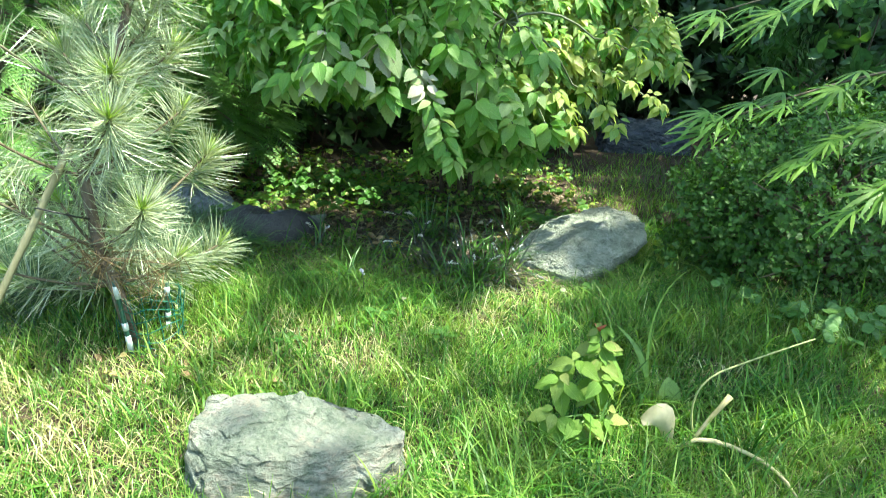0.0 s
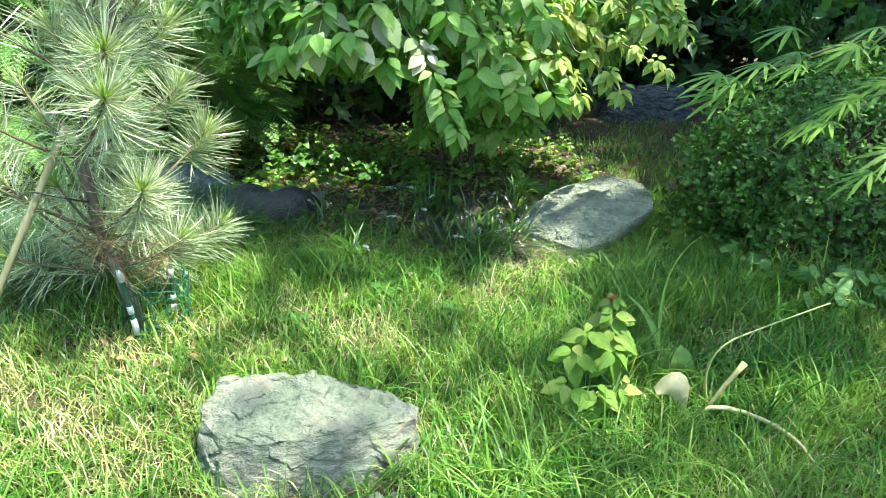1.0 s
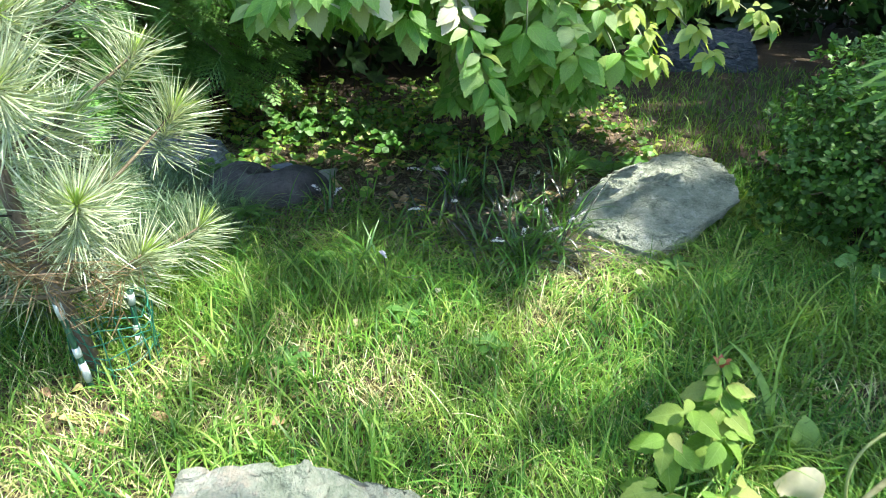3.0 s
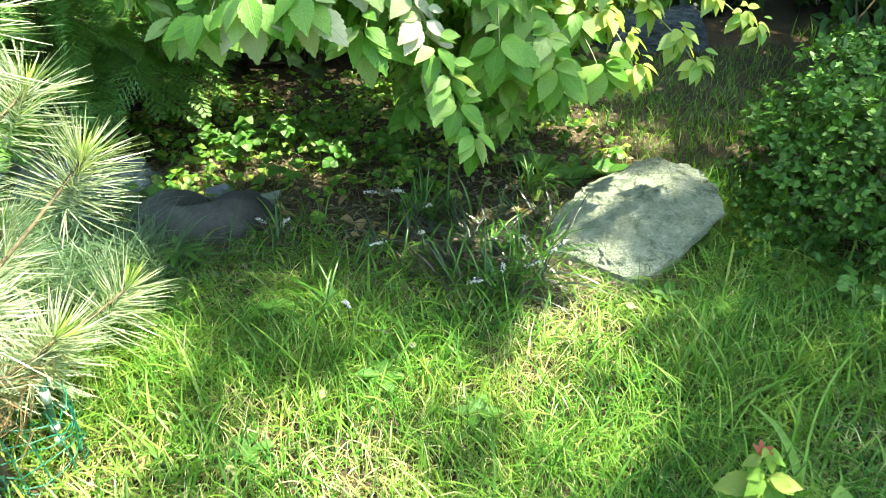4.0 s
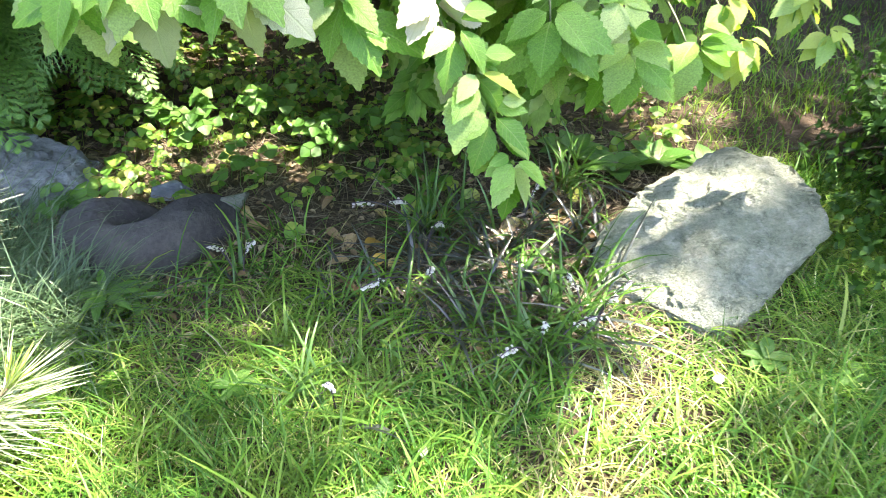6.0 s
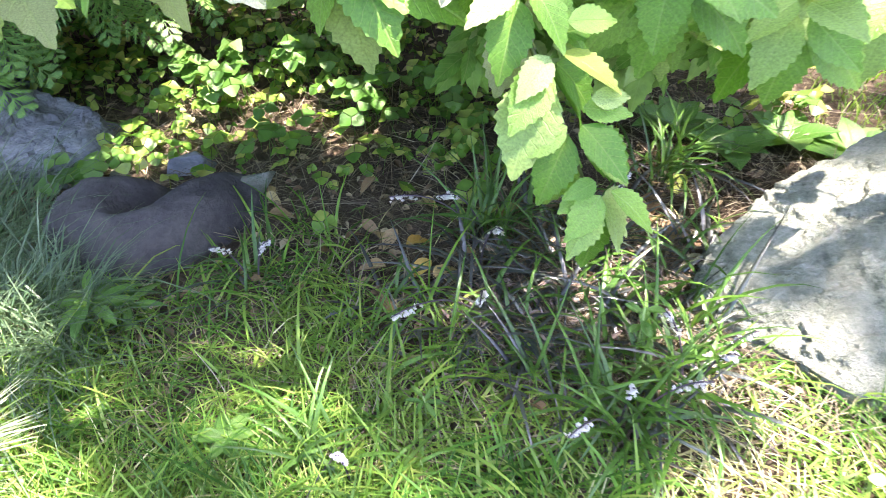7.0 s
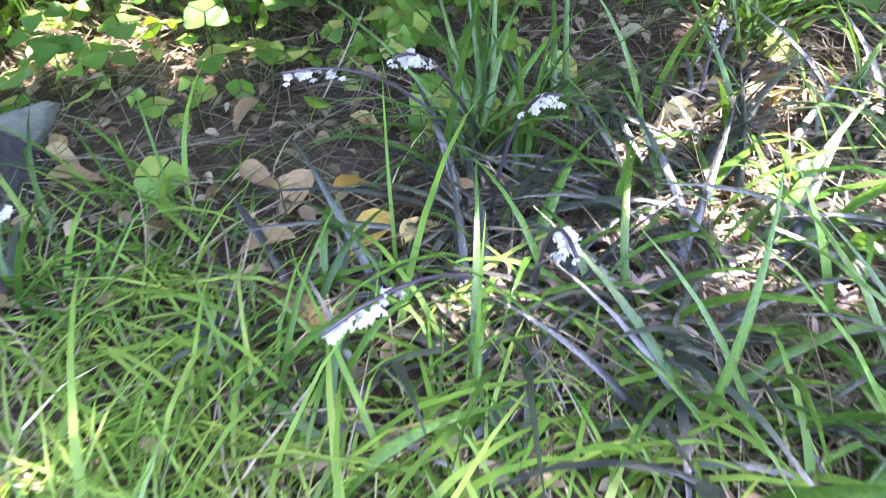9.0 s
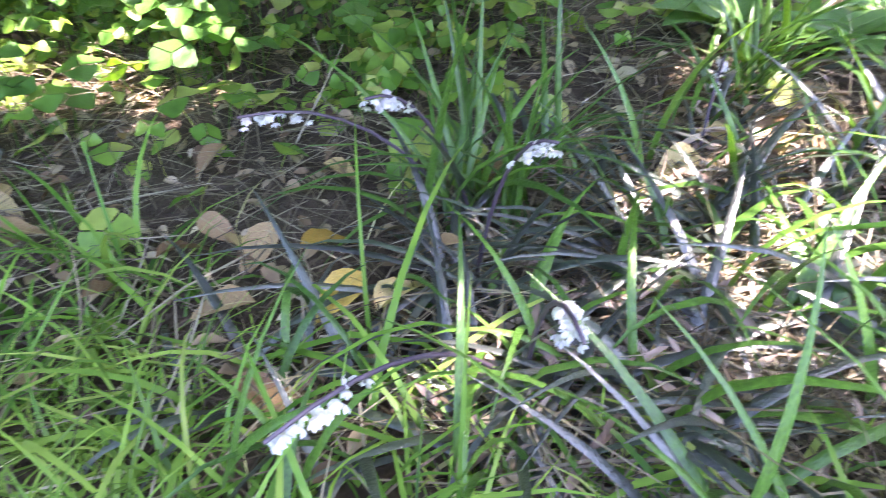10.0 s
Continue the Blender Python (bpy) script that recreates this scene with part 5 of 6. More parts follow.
def build_litter():
    r = np.random.default_rng(91)
    n = 3600
    x, y = r.uniform(-1.0, 0.75, n), r.uniform(1.55, 2.9, n)
    ok = r.uniform(0, 1, n) < (1 - lawn_share(x, y)) * rock_free(x, y)
    x, y = x[ok], y[ok]
    n = len(x)
    m = frames(np.c_[x, y, ground_z(x, y) + r.uniform(0.0, 0.012, n)], np.c_[r.normal(0, 1, n), r.normal(0, 1, n), r.normal(0, 0.15, n)], np.array((0, 0, 1.0)) + r.normal(0, 0.35, (n, 3)), r.uniform(0.008, 0.024, n))
    tagged(new("leaf_litter", litter_shape().many("leaf_litter", m, M_LITTER)), "brown leaf litter scattered over the bare soil", "leaf litter", kind="stuff")
    # paler scraps only in the sun patches: their colour adds to the sunlight
    n = 820
    x, y = 0.18 + r.normal(0, 0.04, n), 1.79 + r.normal(0, 0.07, n)
    x[640:], y[640:] = 0.1 + r.normal(0, 0.03, 180), 1.74 + r.normal(0, 0.05, 180)
    x[420:640], y[420:640] = r.normal(0, 0.035, 220), 1.7 + r.normal(0, 0.03, 220)
    ok = rock_free(x, y) > 0.5
    x, y = x[ok], y[ok]
    n = len(x)
    m = frames(np.c_[x, y, ground_z(x, y) + r.uniform(0.002, 0.02, n)], np.c_[r.normal(0, 1, n), r.normal(0, 1, n), r.normal(0, 0.2, n)], np.array((0, 0, 1.0)) + r.normal(0, 0.4, (n, 3)), r.uniform(0.008, 0.028, n))
    tagged(new("pale_litter", leaf_shape(0.2, 4, 0.4, 0.5, 0.15, 0.5, 0.6).many("pale_litter", m, M_PALELITTER)), "dry leaf scraps coloured pale pinkish to brighten the sunlit soil", "leaf litter", kind="stuff")
    n = 13500
    x, y = r.uniform(-0.75, 0.7, n), r.uniform(1.5, 2.3, n)
    x[11000:], y[11000:] = 0.12 + r.normal(0, 0.08, 2500), 1.7 + r.normal(0, 0.08, 2500)
    ok = r.uniform(0, 1, n) < (1 - 0.8 * lawn_share(x, y)) * rock_free(x, y)
    x, y = x[ok], y[ok]
    n = len(x)
    straw = Shape([(-0.009, 0, 0), (0.009, 0, 0), (0.035, 0.5, 0.03), (0.02, 0.5, 0.03), (0.004, 1, 0), (-0.003, 1, 0)], [(0, 1, 2, 3), (3, 2, 4, 5)])
    m = frames(np.c_[x, y, ground_z(x, y) + r.uniform(0.0, 0.014, n)], np.c_[r.normal(0, 1, n), r.normal(0, 1, n), r.normal(0, 0.12, n)], np.array((0, 0, 1.0)) + r.normal(0, 0.3, (n, 3)), r.uniform(0.03, 0.09, n))
    tagged(new("straw", straw.many("straw", m, M_SOILSTRAW)), "thin dry straw and stems on the soil", "straw", kind="stuff")
    me = leaf_shape(0.5, 8, 0.5, 0.5, 0.06, 0.45, 0.9).mesh("fallen_leaf", M_FALLEN)
    spots = [(-0.135, 1.815, 0.05), (-0.1, 1.783, 0.045), (-0.22, 1.83, 0.05), (-0.2, 1.87, 0.045), (-0.46, 1.745, 0.05), (0.02, 1.68, 0.045), (0.05, 1.72, 0.04), (-0.15, 1.69, 0.05), (0.12, 1.92, 0.05), (0.16, 2.0, 0.045), (-0.27, 2.02, 0.04), (-0.3, 1.95, 0.04), (0.1, 1.8, 0.04), (-0.2, 1.32, 0.05), (0.18, 1.86, 0.045), (-0.05, 2.05, 0.04), (-0.38, 2.06, 0.035), (0.22, 1.93, 0.04)]
    for k in range(34):
        px, py = (r.uniform(-0.36, 0.0), r.uniform(1.7, 1.98)) if k % 2 else (r.uniform(0.0, 0.24), r.uniform(1.6, 1.95))
        spots.append((px, py, r.uniform(0.035, 0.06)))
    spots += [(r.uniform(-0.68, -0.25), r.uniform(1.04, 1.22), r.uniform(0.03, 0.05)) for _ in range(14)]
    gold = leaf_shape(0.5, 8, 0.4, 0.4, 0.06, 0.45, 0.9).mesh("fallen_leaf", M_GOLDLEAF)
    for k, (px, py, s) in enumerate(spots):
        s *= 0.9 if k < 2 else 0.7
        ob = new("fallen_leaf", gold if k < 2 else me)
        an = r.uniform(0, 6.28)
        ob.matrix_world = Matrix(frames(np.array([[px, py, float(ground_z(px, py)) + 0.014]]), np.array([[math.cos(an), math.sin(an), r.normal(0, 0.1)]]), np.array([[r.normal(0, 0.3), r.normal(0, 0.3), 1]]), np.array([s]))[0])
        tagged(ob, "golden yellow fallen leaf lying on the straw" if k < 2 else "curled dry brown leaf lying on the ground", "leaf", "fallen leaves")


build_litter()


def build_pale_leaves():
    """Small pale leaves caught in the top of the grass."""
    r = np.random.default_rng(47)
    me = leaf_shape(0.75, 6, 0.3, 0.25, 0, 0.5, 0.6).mesh("fallen_leaf", M_PALE)
    for px, py in ((-0.067, 1.406), (0.327, 1.465)):
        ob = new("fallen_leaf", me)
        an = r.uniform(0, 6.28)
        ob.matrix_world = Matrix(frames(np.array([[px, py, float(ground_z(px, py)) + 0.024]]), np.array([[math.cos(an), math.sin(an), 0.2]]), np.array([[r.normal(0, 0.3), -0.5, 1]]), np.array([0.016]))[0])
        tagged(ob, "small pale leaf caught in the grass", "leaf", "fallen leaves")


build_pale_leaves()

# ---- lily turf ----


def floret():
    """A small six-petalled white bell, one across, hanging along -z."""
    out = None
    for k in range(6):
        a = k * math.pi / 3
        p = leaf_shape(0.6, 3, 0.3, 0.1, 0, 0.6, 0.6)
        d = np.array((math.cos(a), math.sin(a), -0.55))
        out_m = frames(np.zeros((1, 3)), d[None], np.array([[math.cos(a), math.sin(a), 1.5]]), np.array([0.62]))[0]
        p = p.moved(out_m)
        out = p if out is None else out + p
    return out


FLORET = floret()
STRAPS = [blade_shape(0.055, 6, d, tw, 0.35) for d, tw in ((0.3, 0.2), (0.55, -0.3), (0.9, 0.5), (1.2, -0.2), (1.5, 0.6), (1.85, 0.3))]
FLORET_ME = FLORET.mesh("floret", M_PETAL)
FLORET_V = FLORET.mesh("floret", M_PETALV)
STRAP_GREEN = [s.mesh("leaf", M_MONDO) for s in STRAPS]
STRAP_DARK = [s.mesh("leaf", M_BLACKMONDO) for s in STRAPS]


def lily_turf(x, y, n, length, dark, seed, flowers=(), width=1.0, spread=0.02, upright=False):
    """A tuft of arching strap leaves with racemes of small bells. flowers: tip offsets x, y, z and lilac or not."""
    z0 = float(ground_z(x, y))
    ob = thing("lily_turf", (x, y, z0), "tuft of dark arching strap leaves" if dark > 0.5 else "tuft of green arching strap leaves with small flowers" if flowers else "tuft of green arching strap leaves", "plant", "lily turf tufts")
    r = np.random.default_rng(seed)
    for k in range(n):
        an = r.uniform(0, 2 * math.pi)
        i = r.integers(0, 4) if upright else r.integers(1, 6)
        ln = length * r.uniform(0.65, 1.1)
        is_dark = r.uniform() < dark
        m = pose(r.normal(0, spread), r.normal(0, spread), -0.008, r.normal(0, 9) - (40 if is_dark else 10), r.normal(0, 6), math.degrees(an)) @ Matrix.Diagonal((0.09 * width * r.uniform(0.75, 1.2), ln, ln, 1))
        part("leaf", (STRAP_DARK if is_dark else STRAP_GREEN)[i], ob, m=m)
    for fx, fy, fz, lilac in flowers:
        tip = Vector((fx, fy, fz))
        pts = bend((tip.x * 0.1, tip.y * 0.1, 0), (tip.x * 0.45, tip.y * 0.45, fz * 1.0), tip, 9)
        st = part("flower_stalk", tube(pts, taper(0.0013, 0.0008, 9), 5).mesh("flower_stalk", M_DARKSTALK), ob, "dark flower stalk")
        for j in range(19):
            t = 1 - min(0.45, 0.044 / tip.length) * (1 - j / 18)
            q = pts[min(7, int(t * 8))].lerp(pts[min(8, int(t * 8) + 1)], t * 8 - int(t * 8))
            o = Vector((r.normal(0, 0.0022), r.normal(0, 0.0022), r.uniform(-0.005, 0.0)))
            part("floret", FLORET_V if lilac else FLORET_ME, st, m=pose(*(q + o), r.normal(0, 30), r.normal(0, 30), r.uniform(0, 360)) @ Matrix.Scale(r.uniform(0.0046, 0.006), 4))
    return ob


lily_turf(0.10, 1.54, 46, 0.175, 0.15, 1, ((-0.067, -0.065, 0.085, 0), (0.0, -0.018, 0.09, 0), (0.075, -0.01, 0.088, 0)))
lily_turf(0.18, 1.58, 40, 0.175, 0.2, 2, ((0.022, -0.03, 0.1, 0), (0.05, 0.0, 0.1, 0), (-0.03, 0.04, 0.09, 0)))
lily_turf(0.03, 1.6, 20, 0.14, 0.35, 3, ())
lily_turf(-0.02, 1.84, 44, 0.17, 0.05, 4, ((-0.128, -0.04, 0.105, 0), (-0.066, -0.045, 0.108, 0)), upright=True)
lily_turf(-0.04, 1.785, 38, 0.15, 0.92, 5, ((0.03, -0.055, 0.105, 0), ))
lily_turf(-0.03, 1.71, 20, 0.12, 0.6, 6, ((-0.01, -0.09, 0.1, 0), (-0.105, -0.087, 0.08, 0)))
lily_turf(0.25, 1.98, 44, 0.19, 0.1, 7, ())
lily_turf(0.14, 1.86, 26, 0.15, 0.7, 8, ((0.04, 0.05, 0.06, 0), ))
lily_turf(-0.17, 1.48, 10, 0.13, 0.6, 9, ((-0.007, -0.005, 0.06, 1), ))
lily_turf(-0.21, 1.5, 10, 0.14, 0.1, 10, ())
lily_turf(-0.33, 1.76, 16, 0.13, 0.3, 11, ((-0.03, -0.03, 0.09, 0), (0.03, 0.005, 0.07, 0)))
lily_turf(-0.14, 1.64, 14, 0.12, 0.6, 12, ())
lily_turf(0.1, 1.72, 16, 0.15, 0.6, 13, ())
lily_turf(0.19, 1.72, 18, 0.14, 0.9, 14, (), 1.2)
lily_turf(-0.16, 1.74, 12, 0.12, 0.8, 15, ())
lily_turf(0.06, 1.66, 16, 0.13, 0.75, 16, (), 1.2)
lily_turf(0.02, 1.69, 26, 0.14, 0.7, 21, ())
lily_turf(0.11, 1.66, 14, 0.16, 0.4, 22, (), 1.2)
lily_turf(0.07, 1.74, 26, 0.14, 0.9, 24, ())
lily_turf(0.04, 1.79, 22, 0.13, 0.9, 25, ())
lily_turf(0.13, 1.78, 22, 0.14, 0.95, 26, (), 1.2)
lily_turf(-0.1, 1.72, 18, 0.12, 0.9, 27, ())
lily_turf(-0.05, 1.66, 22, 0.13, 0.75, 23, ())
lily_turf(0.2, 1.66, 22, 0.18, 0.45, 17, (), 1.2)
lily_turf(0.14, 1.61, 22, 0.17, 0.3, 18, (), 1.15)
lily_turf(0.25, 1.76, 22, 0.14, 0.85, 19, (), 1.2)
lily_turf(0.27, 1.82, 22, 0.14, 0.7, 20, (), 1.2)
turf_rng = np.random.default_rng(33)
for k in range(10):
    tx, ty = turf_rng.uniform(-0.04, 0.27), turf_rng.uniform(1.56, 1.92)
    if ((tx - 0.39) / 0.17) ** 2 + ((ty - 1.74) / 0.15) ** 2 > 1 and not (-0.08 < tx < 0.03 and ty > 1.74):
        lily_turf(tx, ty, 18, turf_rng.uniform(0.11, 0.15), 0.8, 60 + k, ())

# ---- small plants in the lawn ----


def ribbon(points, widths, normal=(0, -0.4, 1), fold=0.25):
    """A strap leaf along points, as a template."""
    p = [Vector(q) for q in points]
    v, f, uv = [], [], []
    n = len(p)
    for i in range(n):
        d = (p[min(i + 1, n - 1)] - p[max(i - 1, 0)]).normalized()
        s = d.cross(Vector(normal))
        s.normalize()
        up = s.cross(d)
        w = widths[i] * 0.5
        v += [tuple(p[i] - s * w + up * w * fold), tuple(p[i]), tuple(p[i] + s * w + up * w * fold)]
        uv += [(0, i / n), (0.5, i / n), (1, i / n)]
    for i in range(n - 1):
        a = 3 * i
        f += [(a, a + 1, a + 4, a + 3), (a + 1, a + 2, a + 5, a + 4)]
    return Shape(v, f, uv)


def build_sprout():
    b = Vector((0.3, 0.98, -0.05))
    ob = thing("young_shrub", b, "young shrub shoot with broad yellow-green leaves and a red tip", "plant")
    pts = bend(b, b + Vector((0.0, 0.02, 0.1)), (0.293, 1.03, 0.127), 7)
    part("stem", shifted(tube(pts, taper(0.0035, 0.0015, 7), 5), ob).mesh("stem", M_GREENSTALK), ob)
    r = np.random.default_rng(5)
    me = leaf_shape(0.56, 12, 0.35, 0.45, 0.1, 0.45, 1.05).mesh("leaf", M_SPROUT)
    tiers = [(pts[6], (0.1, -0.3, 1.0), 0.034, 3), (pts[5], (-0.1, -0.4, 1.0), 0.044, 4), (pts[4], (0.5, -0.4, 0.8), 0.048, 3), (pts[4], (-0.5, -0.4, 0.8), 0.048, 3), (pts[3], (0.3, -0.5, 0.8), 0.05, 4)]
    for tip, ax, size, pairs_ in (((0.222, 0.975, 0.052), (-0.5, -0.5, 0.8), 0.056, 4), ((0.285, 0.98, 0.045), (0.4, -0.5, 0.8), 0.054, 4), ((0.255, 1.01, 0.07), (-0.1, -0.4, 0.9), 0.052, 3),
                                  ((0.21, 0.935, 0.008), (-0.5, -0.6, 0.8), 0.056, 4), ((0.25, 0.93, 0.004), (0.0, -0.7, 0.8), 0.056, 4), ((0.287, 0.94, 0.0), (0.5, -0.6, 0.7), 0.05, 3)):
        side = bend(b + Vector((0, 0.01, 0.03)), (b + Vector(tip)) / 2 + Vector((0, 0, 0.03)), tip, 5)
        part("side_stem", shifted(tube(side, taper(0.0022, 0.0012, 5), 5), ob).mesh("side_stem", M_GREENSTALK), ob)
        tiers.append((Vector(tip), ax, size, pairs_))
    for k, (c, ax, size, pairs_) in enumerate(tiers):
        for m in fan(c, unit((ax[0], -0.8, 0)), size * 0.92, 2 * pairs_ - 1, r, 1, 0.3):
            part("leaf", me, ob, m=at_parent(ob, m))
    red = leaf_shape(0.45, 6, 0.3, 0.2, 0.05, 0.45, 0.9).mesh("young_leaf", M_RED)
    for k in range(5):
        an = k * 1.3
        m = frames(np.array([tuple(pts[-1])]), np.array([[math.cos(an) * 0.5, math.sin(an) * 0.5, 0.9]]), np.array([[-math.cos(an), -math.sin(an) - 0.3, 0.3]]), np.array([0.018]))[0]
        part("young_leaf", red, ob, "small red young leaf", m=at_parent(ob, m))


M_SPROUT = leaf_material("sprout_leaf", [(0.11, 0.22, 0.032), (0.16, 0.26, 0.045), (0.26, 0.28, 0.09)], False, 0.45, 0.5, veins=0.35, spec=0.2)
build_sprout()


def build_bulb_plant():
    b = Vector((0.43, 0.97, -0.05))
    ob = thing("withering_bulb_plant", b, "withering bulb plant with a cream dry leaf and long bent stalks", "plant")
    part("tall_leaf", shifted(ribbon(bend((0.42, 1.08, -0.045), (0.385, 1.12, 0.15), (0.476, 1.129, 0.212), 14), [0.006, 0.006, 0.006, 0.006, 0.005, 0.005, 0.004, 0.004, 0.003, 0.003, 0.003, 0.002, 0.002, 0.001], (0.3, -1, 0.2)), ob).mesh("tall_leaf", M_BULB), ob)
    part("tall_leaf", shifted(ribbon(bend((0.417, 1.08, -0.045), (0.42, 1.12, 0.05), (0.355, 1.15, 0.085), 12), [0.007, 0.009, 0.011, 0.012, 0.012, 0.011, 0.010, 0.008, 0.006, 0.005, 0.003, 0.001], (0, -1, 0.2)), ob).mesh("tall_leaf", M_BULB), ob)
    part("oval_leaf", leaf_shape(0.6, 10, 0.3, 0.2, 0, 0.55, 0.7).mesh("oval_leaf", M_BULB), ob, "upright oval green leaf", m=at_parent(ob, frames(np.array([[0.445, 1.05, -0.05]]), np.array([[0.02, 0.1, 1.0]]), np.array([[0, -1.0, 0.2]]), np.array([0.07]))[0]))
    outer = [(0.436, -0.055), (0.440, -0.02), (0.440, 0.01), (0.432, 0.028), (0.418, 0.036), (0.40, 0.034), (0.384, 0.022), (0.369, 0.0)]
    inner = [(0.43, -0.055), (0.421, -0.035), (0.410, -0.016), (0.402, -0.005), (0.395, -0.002), (0.388, -0.001), (0.379, -0.001), (0.369, -0.002)]
    v, f, uv = [], [], []
    for i in range(29):
        s = i / 28 * 7
        a = [float(np.interp(s, range(8), [p[k] for p in outer])) for k in (0, 1)]
        b_ = [float(np.interp(s, range(8), [p[k] for p in inner])) for k in (0, 1)]
        for j in range(9):
            w = j / 8
            bulge = 0.009 * math.sin(math.pi * w) * math.sin(math.pi * min(1, 0.15 + i / 30)) - 0.02 * (1 - w) * (i / 28)
            v.append((0.367 + 0.8 * (a[0] * (1 - w) + b_[0] * w - 0.369), 0.955 - bulge, a[1] * (1 - w) + b_[1] * w - 0.011))
            uv.append((w, i / 28))
    for i in range(28):
        for j in range(8):
            q = 9 * i + j
            f.append((q, q + 1, q + 10, q + 9))
    part("dry_leaf", shifted(Shape(v, f, uv), ob).mesh("dry_leaf", M_CREAM), ob, "hooded cream-coloured dry leaf")
    part("bent_stalk", shifted(tube(bend((0.468, 0.97, -0.05), (0.43, 0.97, 0.05), (0.49, 0.97, 0.088), 8)[:-1] + bend((0.49, 0.97, 0.088), (0.55, 0.97, 0.118), (0.637, 0.97, 0.155), 8), taper(0.0022, 0.0011, 15), 6), ob).mesh("bent_stalk", M_STALKY), ob, "thin curved yellow-green stalk")
    part("cut_stalk", shifted(tube([(0.452, 0.95, -0.05), (0.461, 0.95, -0.025), (0.479, 0.95, 0.01), (0.494, 0.95, 0.035), (0.505, 0.95, 0.053)], [0.003, 0.0034, 0.0038, 0.0044, 0.0058], 7), ob).mesh("cut_stalk", M_PALESTALK), ob, "short cut pale stalk")
    part("fallen_stalk", shifted(tube([(0.43, 0.937, -0.038), (0.455, 0.937, -0.026), (0.481, 0.932, -0.024), (0.505, 0.921, -0.025), (0.528, 0.905, -0.027), (0.546, 0.889, -0.03), (0.559, 0.871, -0.034), (0.568, 0.848, -0.038), (0.571, 0.82, -0.043)], [0.0025, 0.0037, 0.0043, 0.0038, 0.0034, 0.0034, 0.003, 0.0026, 0.0016], 7), ob).mesh("fallen_stalk", M_PALESTALK), ob, "pale dry stalk lying in the grass")


build_bulb_plant()


def round_leaf():
    v, f, uv = [(0, 0.03, 0)], [], [(0.5, 0.5)]
    n = 14
    for i in range(n + 1):
        t = -2.75 + 5.5 * i / n
        v.append((math.sin(t) * 0.5, 0.42 + math.cos(t) * 0.5, 0.05 * math.cos(3 * t) + 0.05))
        uv.append((0.5 + math.sin(t) * 0.5, 0.5 + 0.5 * math.cos(t)))
    for i in range(n):
        f.append((0, i + 2, i + 1))
    return Shape(v, f, uv)


def build_violets():
    r = np.random.default_rng(15)
    me = round_leaf().mesh("leaf", M_ROUND, False)
    for k, (px, py) in enumerate([(0.78, 1.36), (0.86, 1.33), (0.94, 1.30), (1.02, 1.28), (0.9, 1.24), (1.1, 1.22), (0.83, 1.27), (0.7, 1.42), (1.0, 1.2)]):
        z0 = float(ground_z(px, py))
        ob = thing("violet_plant", (px, py, z0), "low round-leaved green plant at the foot of the box bush", "plant", "violets")
        for i in range(9):
            an, rad = r.uniform(0, 6.28), r.uniform(0.01, 0.06)
            q = Vector((math.cos(an) * rad, math.sin(an) * rad, r.uniform(0.03, 0.07)))
            part("stalk", tube(bend((0, 0, -0.005), (q.x * 0.3, q.y * 0.3, q.z), q, 5), 0.0009, 4, False).mesh("stalk", M_GREENSTALK), ob)
            part("leaf", me, ob, m=frames(np.array([tuple(q)]), np.array([[math.cos(an), math.sin(an), 0.1]]), np.array([[r.normal(0, 0.3), -0.9, 1]]), np.array([r.uniform(0.022, 0.033)]))[0])


build_violets()


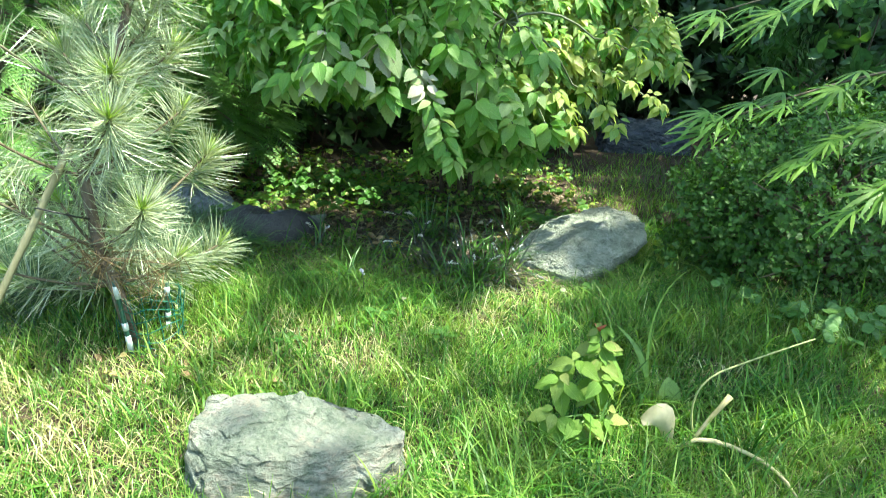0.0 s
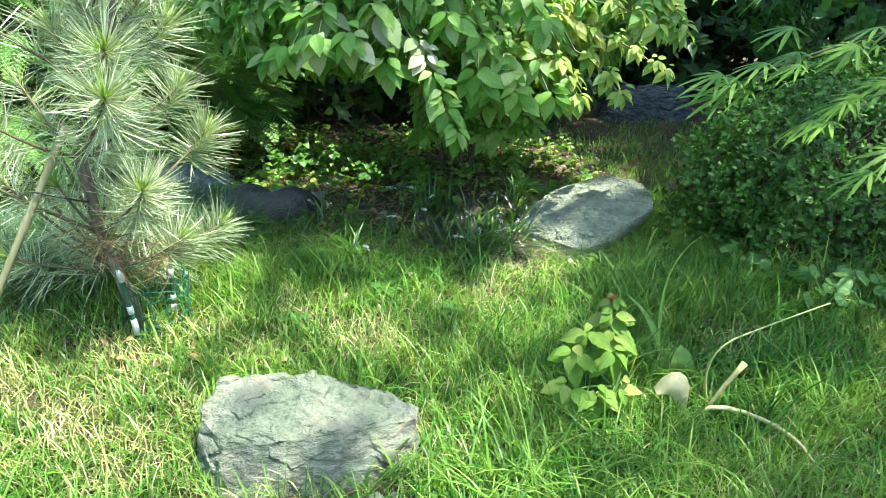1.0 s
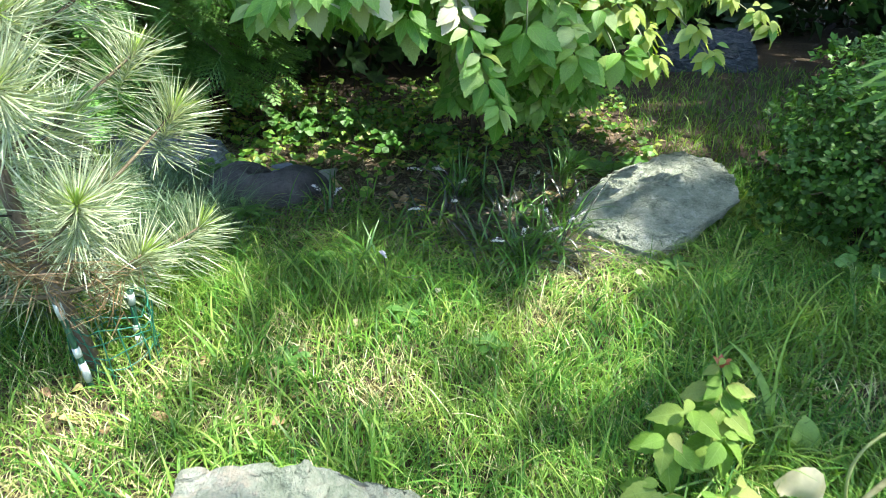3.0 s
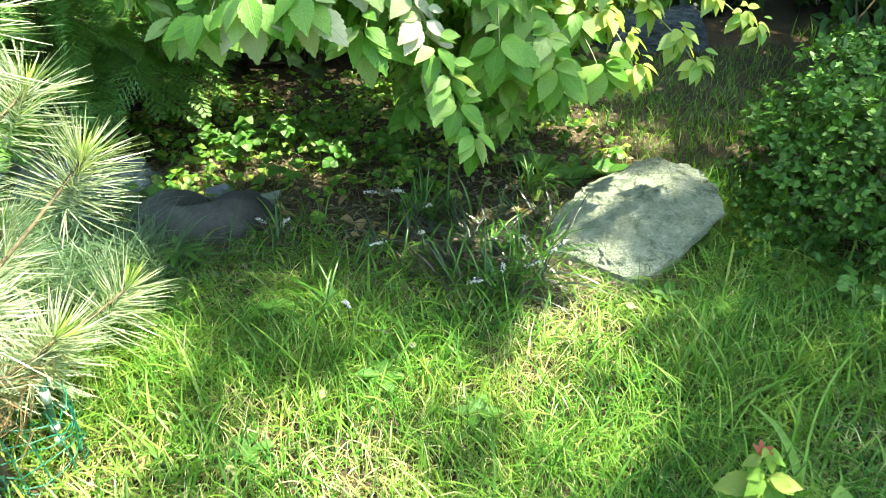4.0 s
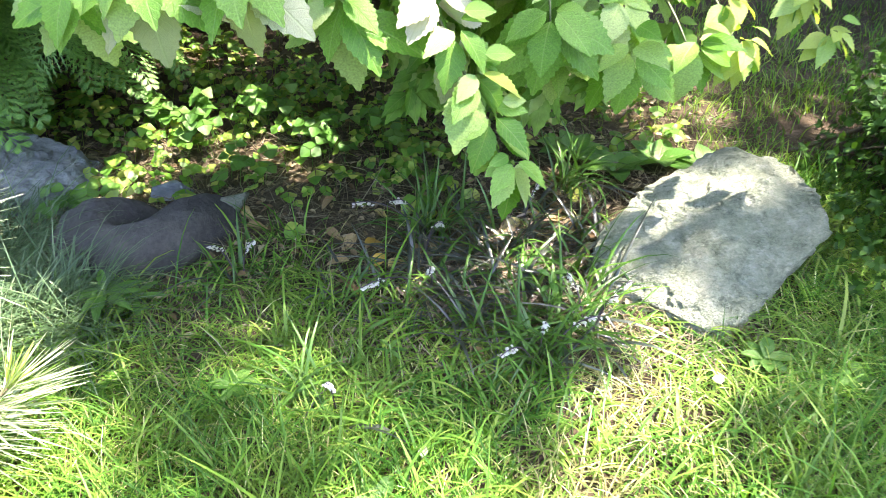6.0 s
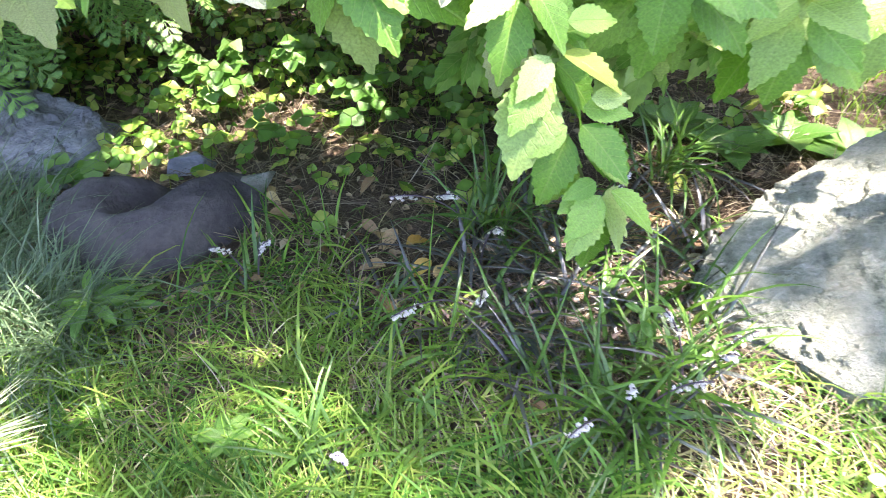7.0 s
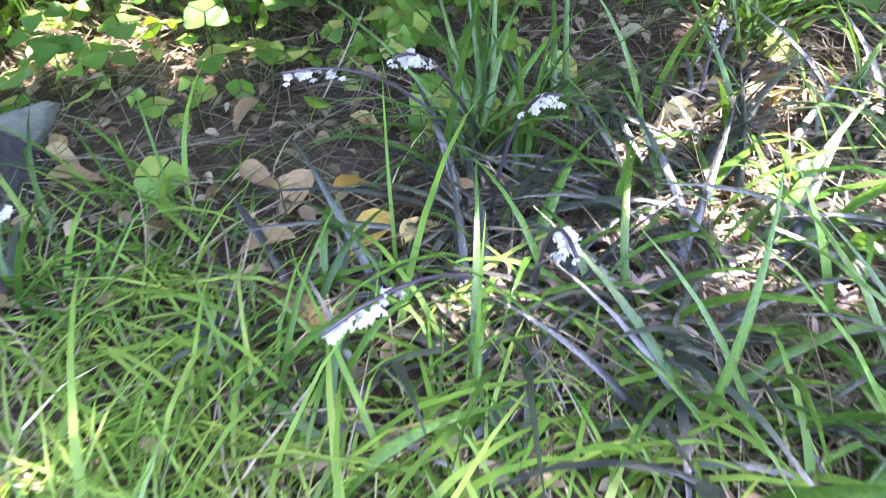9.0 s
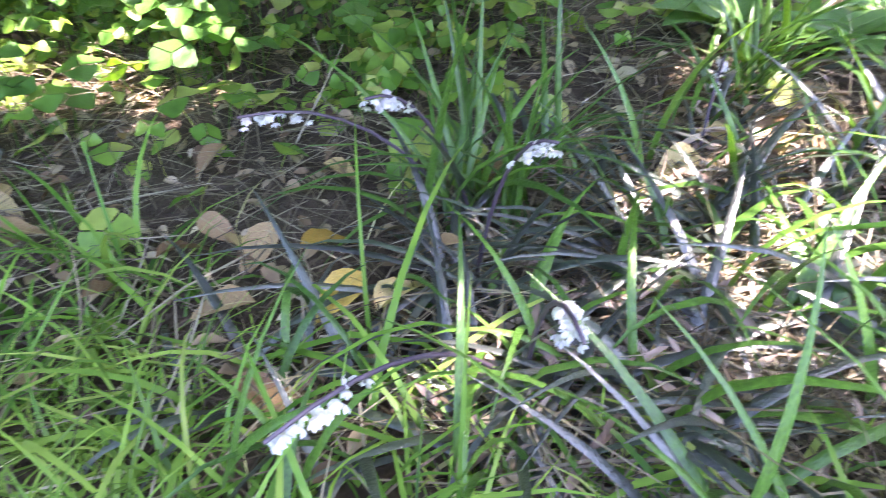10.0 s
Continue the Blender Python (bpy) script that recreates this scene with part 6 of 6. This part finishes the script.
def build_rosettes():
    r = np.random.default_rng(17)
    me = leaf_shape(0.26, 6, 0.3, 0.3, 0, 0.5, 0.9).mesh("leaf", M_ROUND)
    wide = leaf_shape(0.5, 6, 0.3, 0.2, 0.05, 0.55, 0.8).mesh("leaf", M_ROUND)
    spots = [(-0.505, 1.69, 9, 0.06, me, 0.05), (-0.47, 1.7, 6, 0.05, me, 0.03), (-0.12, 1.34, 6, 0.04, wide, 0.02), (0.02, 1.26, 6, 0.04, wide, 0.02), (-0.3, 1.52, 6, 0.035, wide, 0.02),
             (0.4, 1.5, 7, 0.035, wide, 0.02), (0.13, 1.62, 5, 0.022, wide, 0.09), (-0.3, 1.22, 5, 0.035, wide, 0.02), (0.5, 1.45, 6, 0.035, wide, 0.02), (-0.73, 1.3, 8, 0.06, me, 0.08), (-0.62, 1.6, 6, 0.04, wide, 0.02), (-0.1, 1.55, 6, 0.024, me, 0.04)]
    for px, py, n, ln, data, h in spots:
        ob = thing("weed", (px, py, float(ground_z(px, py))), "small green broad-leaved weed in the grass", "plant", "weeds")
        part("stem", tube([(0, 0, -0.005), (0.001, 0, h * 0.6), (0, 0, h + 0.003)], 0.0012, 5).mesh("stem", M_GREENSTALK), ob)
        for i in range(n):
            an = i / n * 6.28 + r.uniform(-0.2, 0.2)
            part("leaf", data, ob, m=frames(np.array([[0, 0, h * r.uniform(0.7, 1.0)]]), np.array([[math.cos(an), math.sin(an), r.uniform(0.1, 0.5)]]), np.array([[0, 0, 1.0]]), np.array([ln * r.uniform(0.8, 1.1)]))[0])


build_rosettes()


def build_broad_plants():
    r = np.random.default_rng(19)
    me = leaf_shape(0.62, 10, 0.25, 0.35, 0, 0.45, 0.9).mesh("leaf", M_ROUND)
    for px, py in ((0.36, 2.02), (0.46, 2.05), (0.55, 2.02), (0.3, 2.1)):
        ob = thing("broad_leaf_plant", (px, py, float(ground_z(px, py))), "low plant with broad glossy green leaves behind the slab", "plant", "broad leaf plants")
        for i in range(7):
            an = i / 7 * 6.28 + r.uniform(-0.3, 0.3)
            part("leaf", me, ob, m=frames(np.array([[0, 0, 0.005]]), np.array([[math.cos(an), math.sin(an), r.uniform(0.4, 1.0)]]), np.array([[0, 0, 1.0]]), np.array([r.uniform(0.06, 0.09)]))[0])


build_broad_plants()


def build_fine_grass():
    r = np.random.default_rng(29)
    spots = [(-0.72, 1.74), (-0.82, 1.66), (-0.66, 1.66), (-0.9, 1.8), (-0.78, 1.84), (-0.6, 1.72), (-0.62, 1.6), (-0.7, 1.56), (-0.76, 1.62), (-0.84, 1.54), (-0.56, 1.66)]
    spots += [(r.uniform(-1.2, -0.72), r.uniform(1.36, 1.95)) for _ in range(17)] + [(r.uniform(-1.1, -0.7), r.uniform(1.26, 1.5)) for _ in range(11)]
    for k, (px, py) in enumerate(spots):
        v, flat, counts = grass_blades(330, (-0.05, 0.05, -0.045, 0.045), (0.12, 0.2), (0.002, 0.0036), lambda x, y: np.ones_like(x), 200 + k, 5, 1.75, 0.0)
        v[:, 2] += 0.045
        ob = new("fine_grass_tuft", raw_mesh("fine_grass_tuft", v, flat, counts, None, (M_FESCUE,)))
        ob.location = (px, py, float(ground_z(px, py)))
        tagged(ob, "tuft of fine blue-green arching grass in shade", "grass", "fine grass tufts", "stuff")


build_fine_grass()
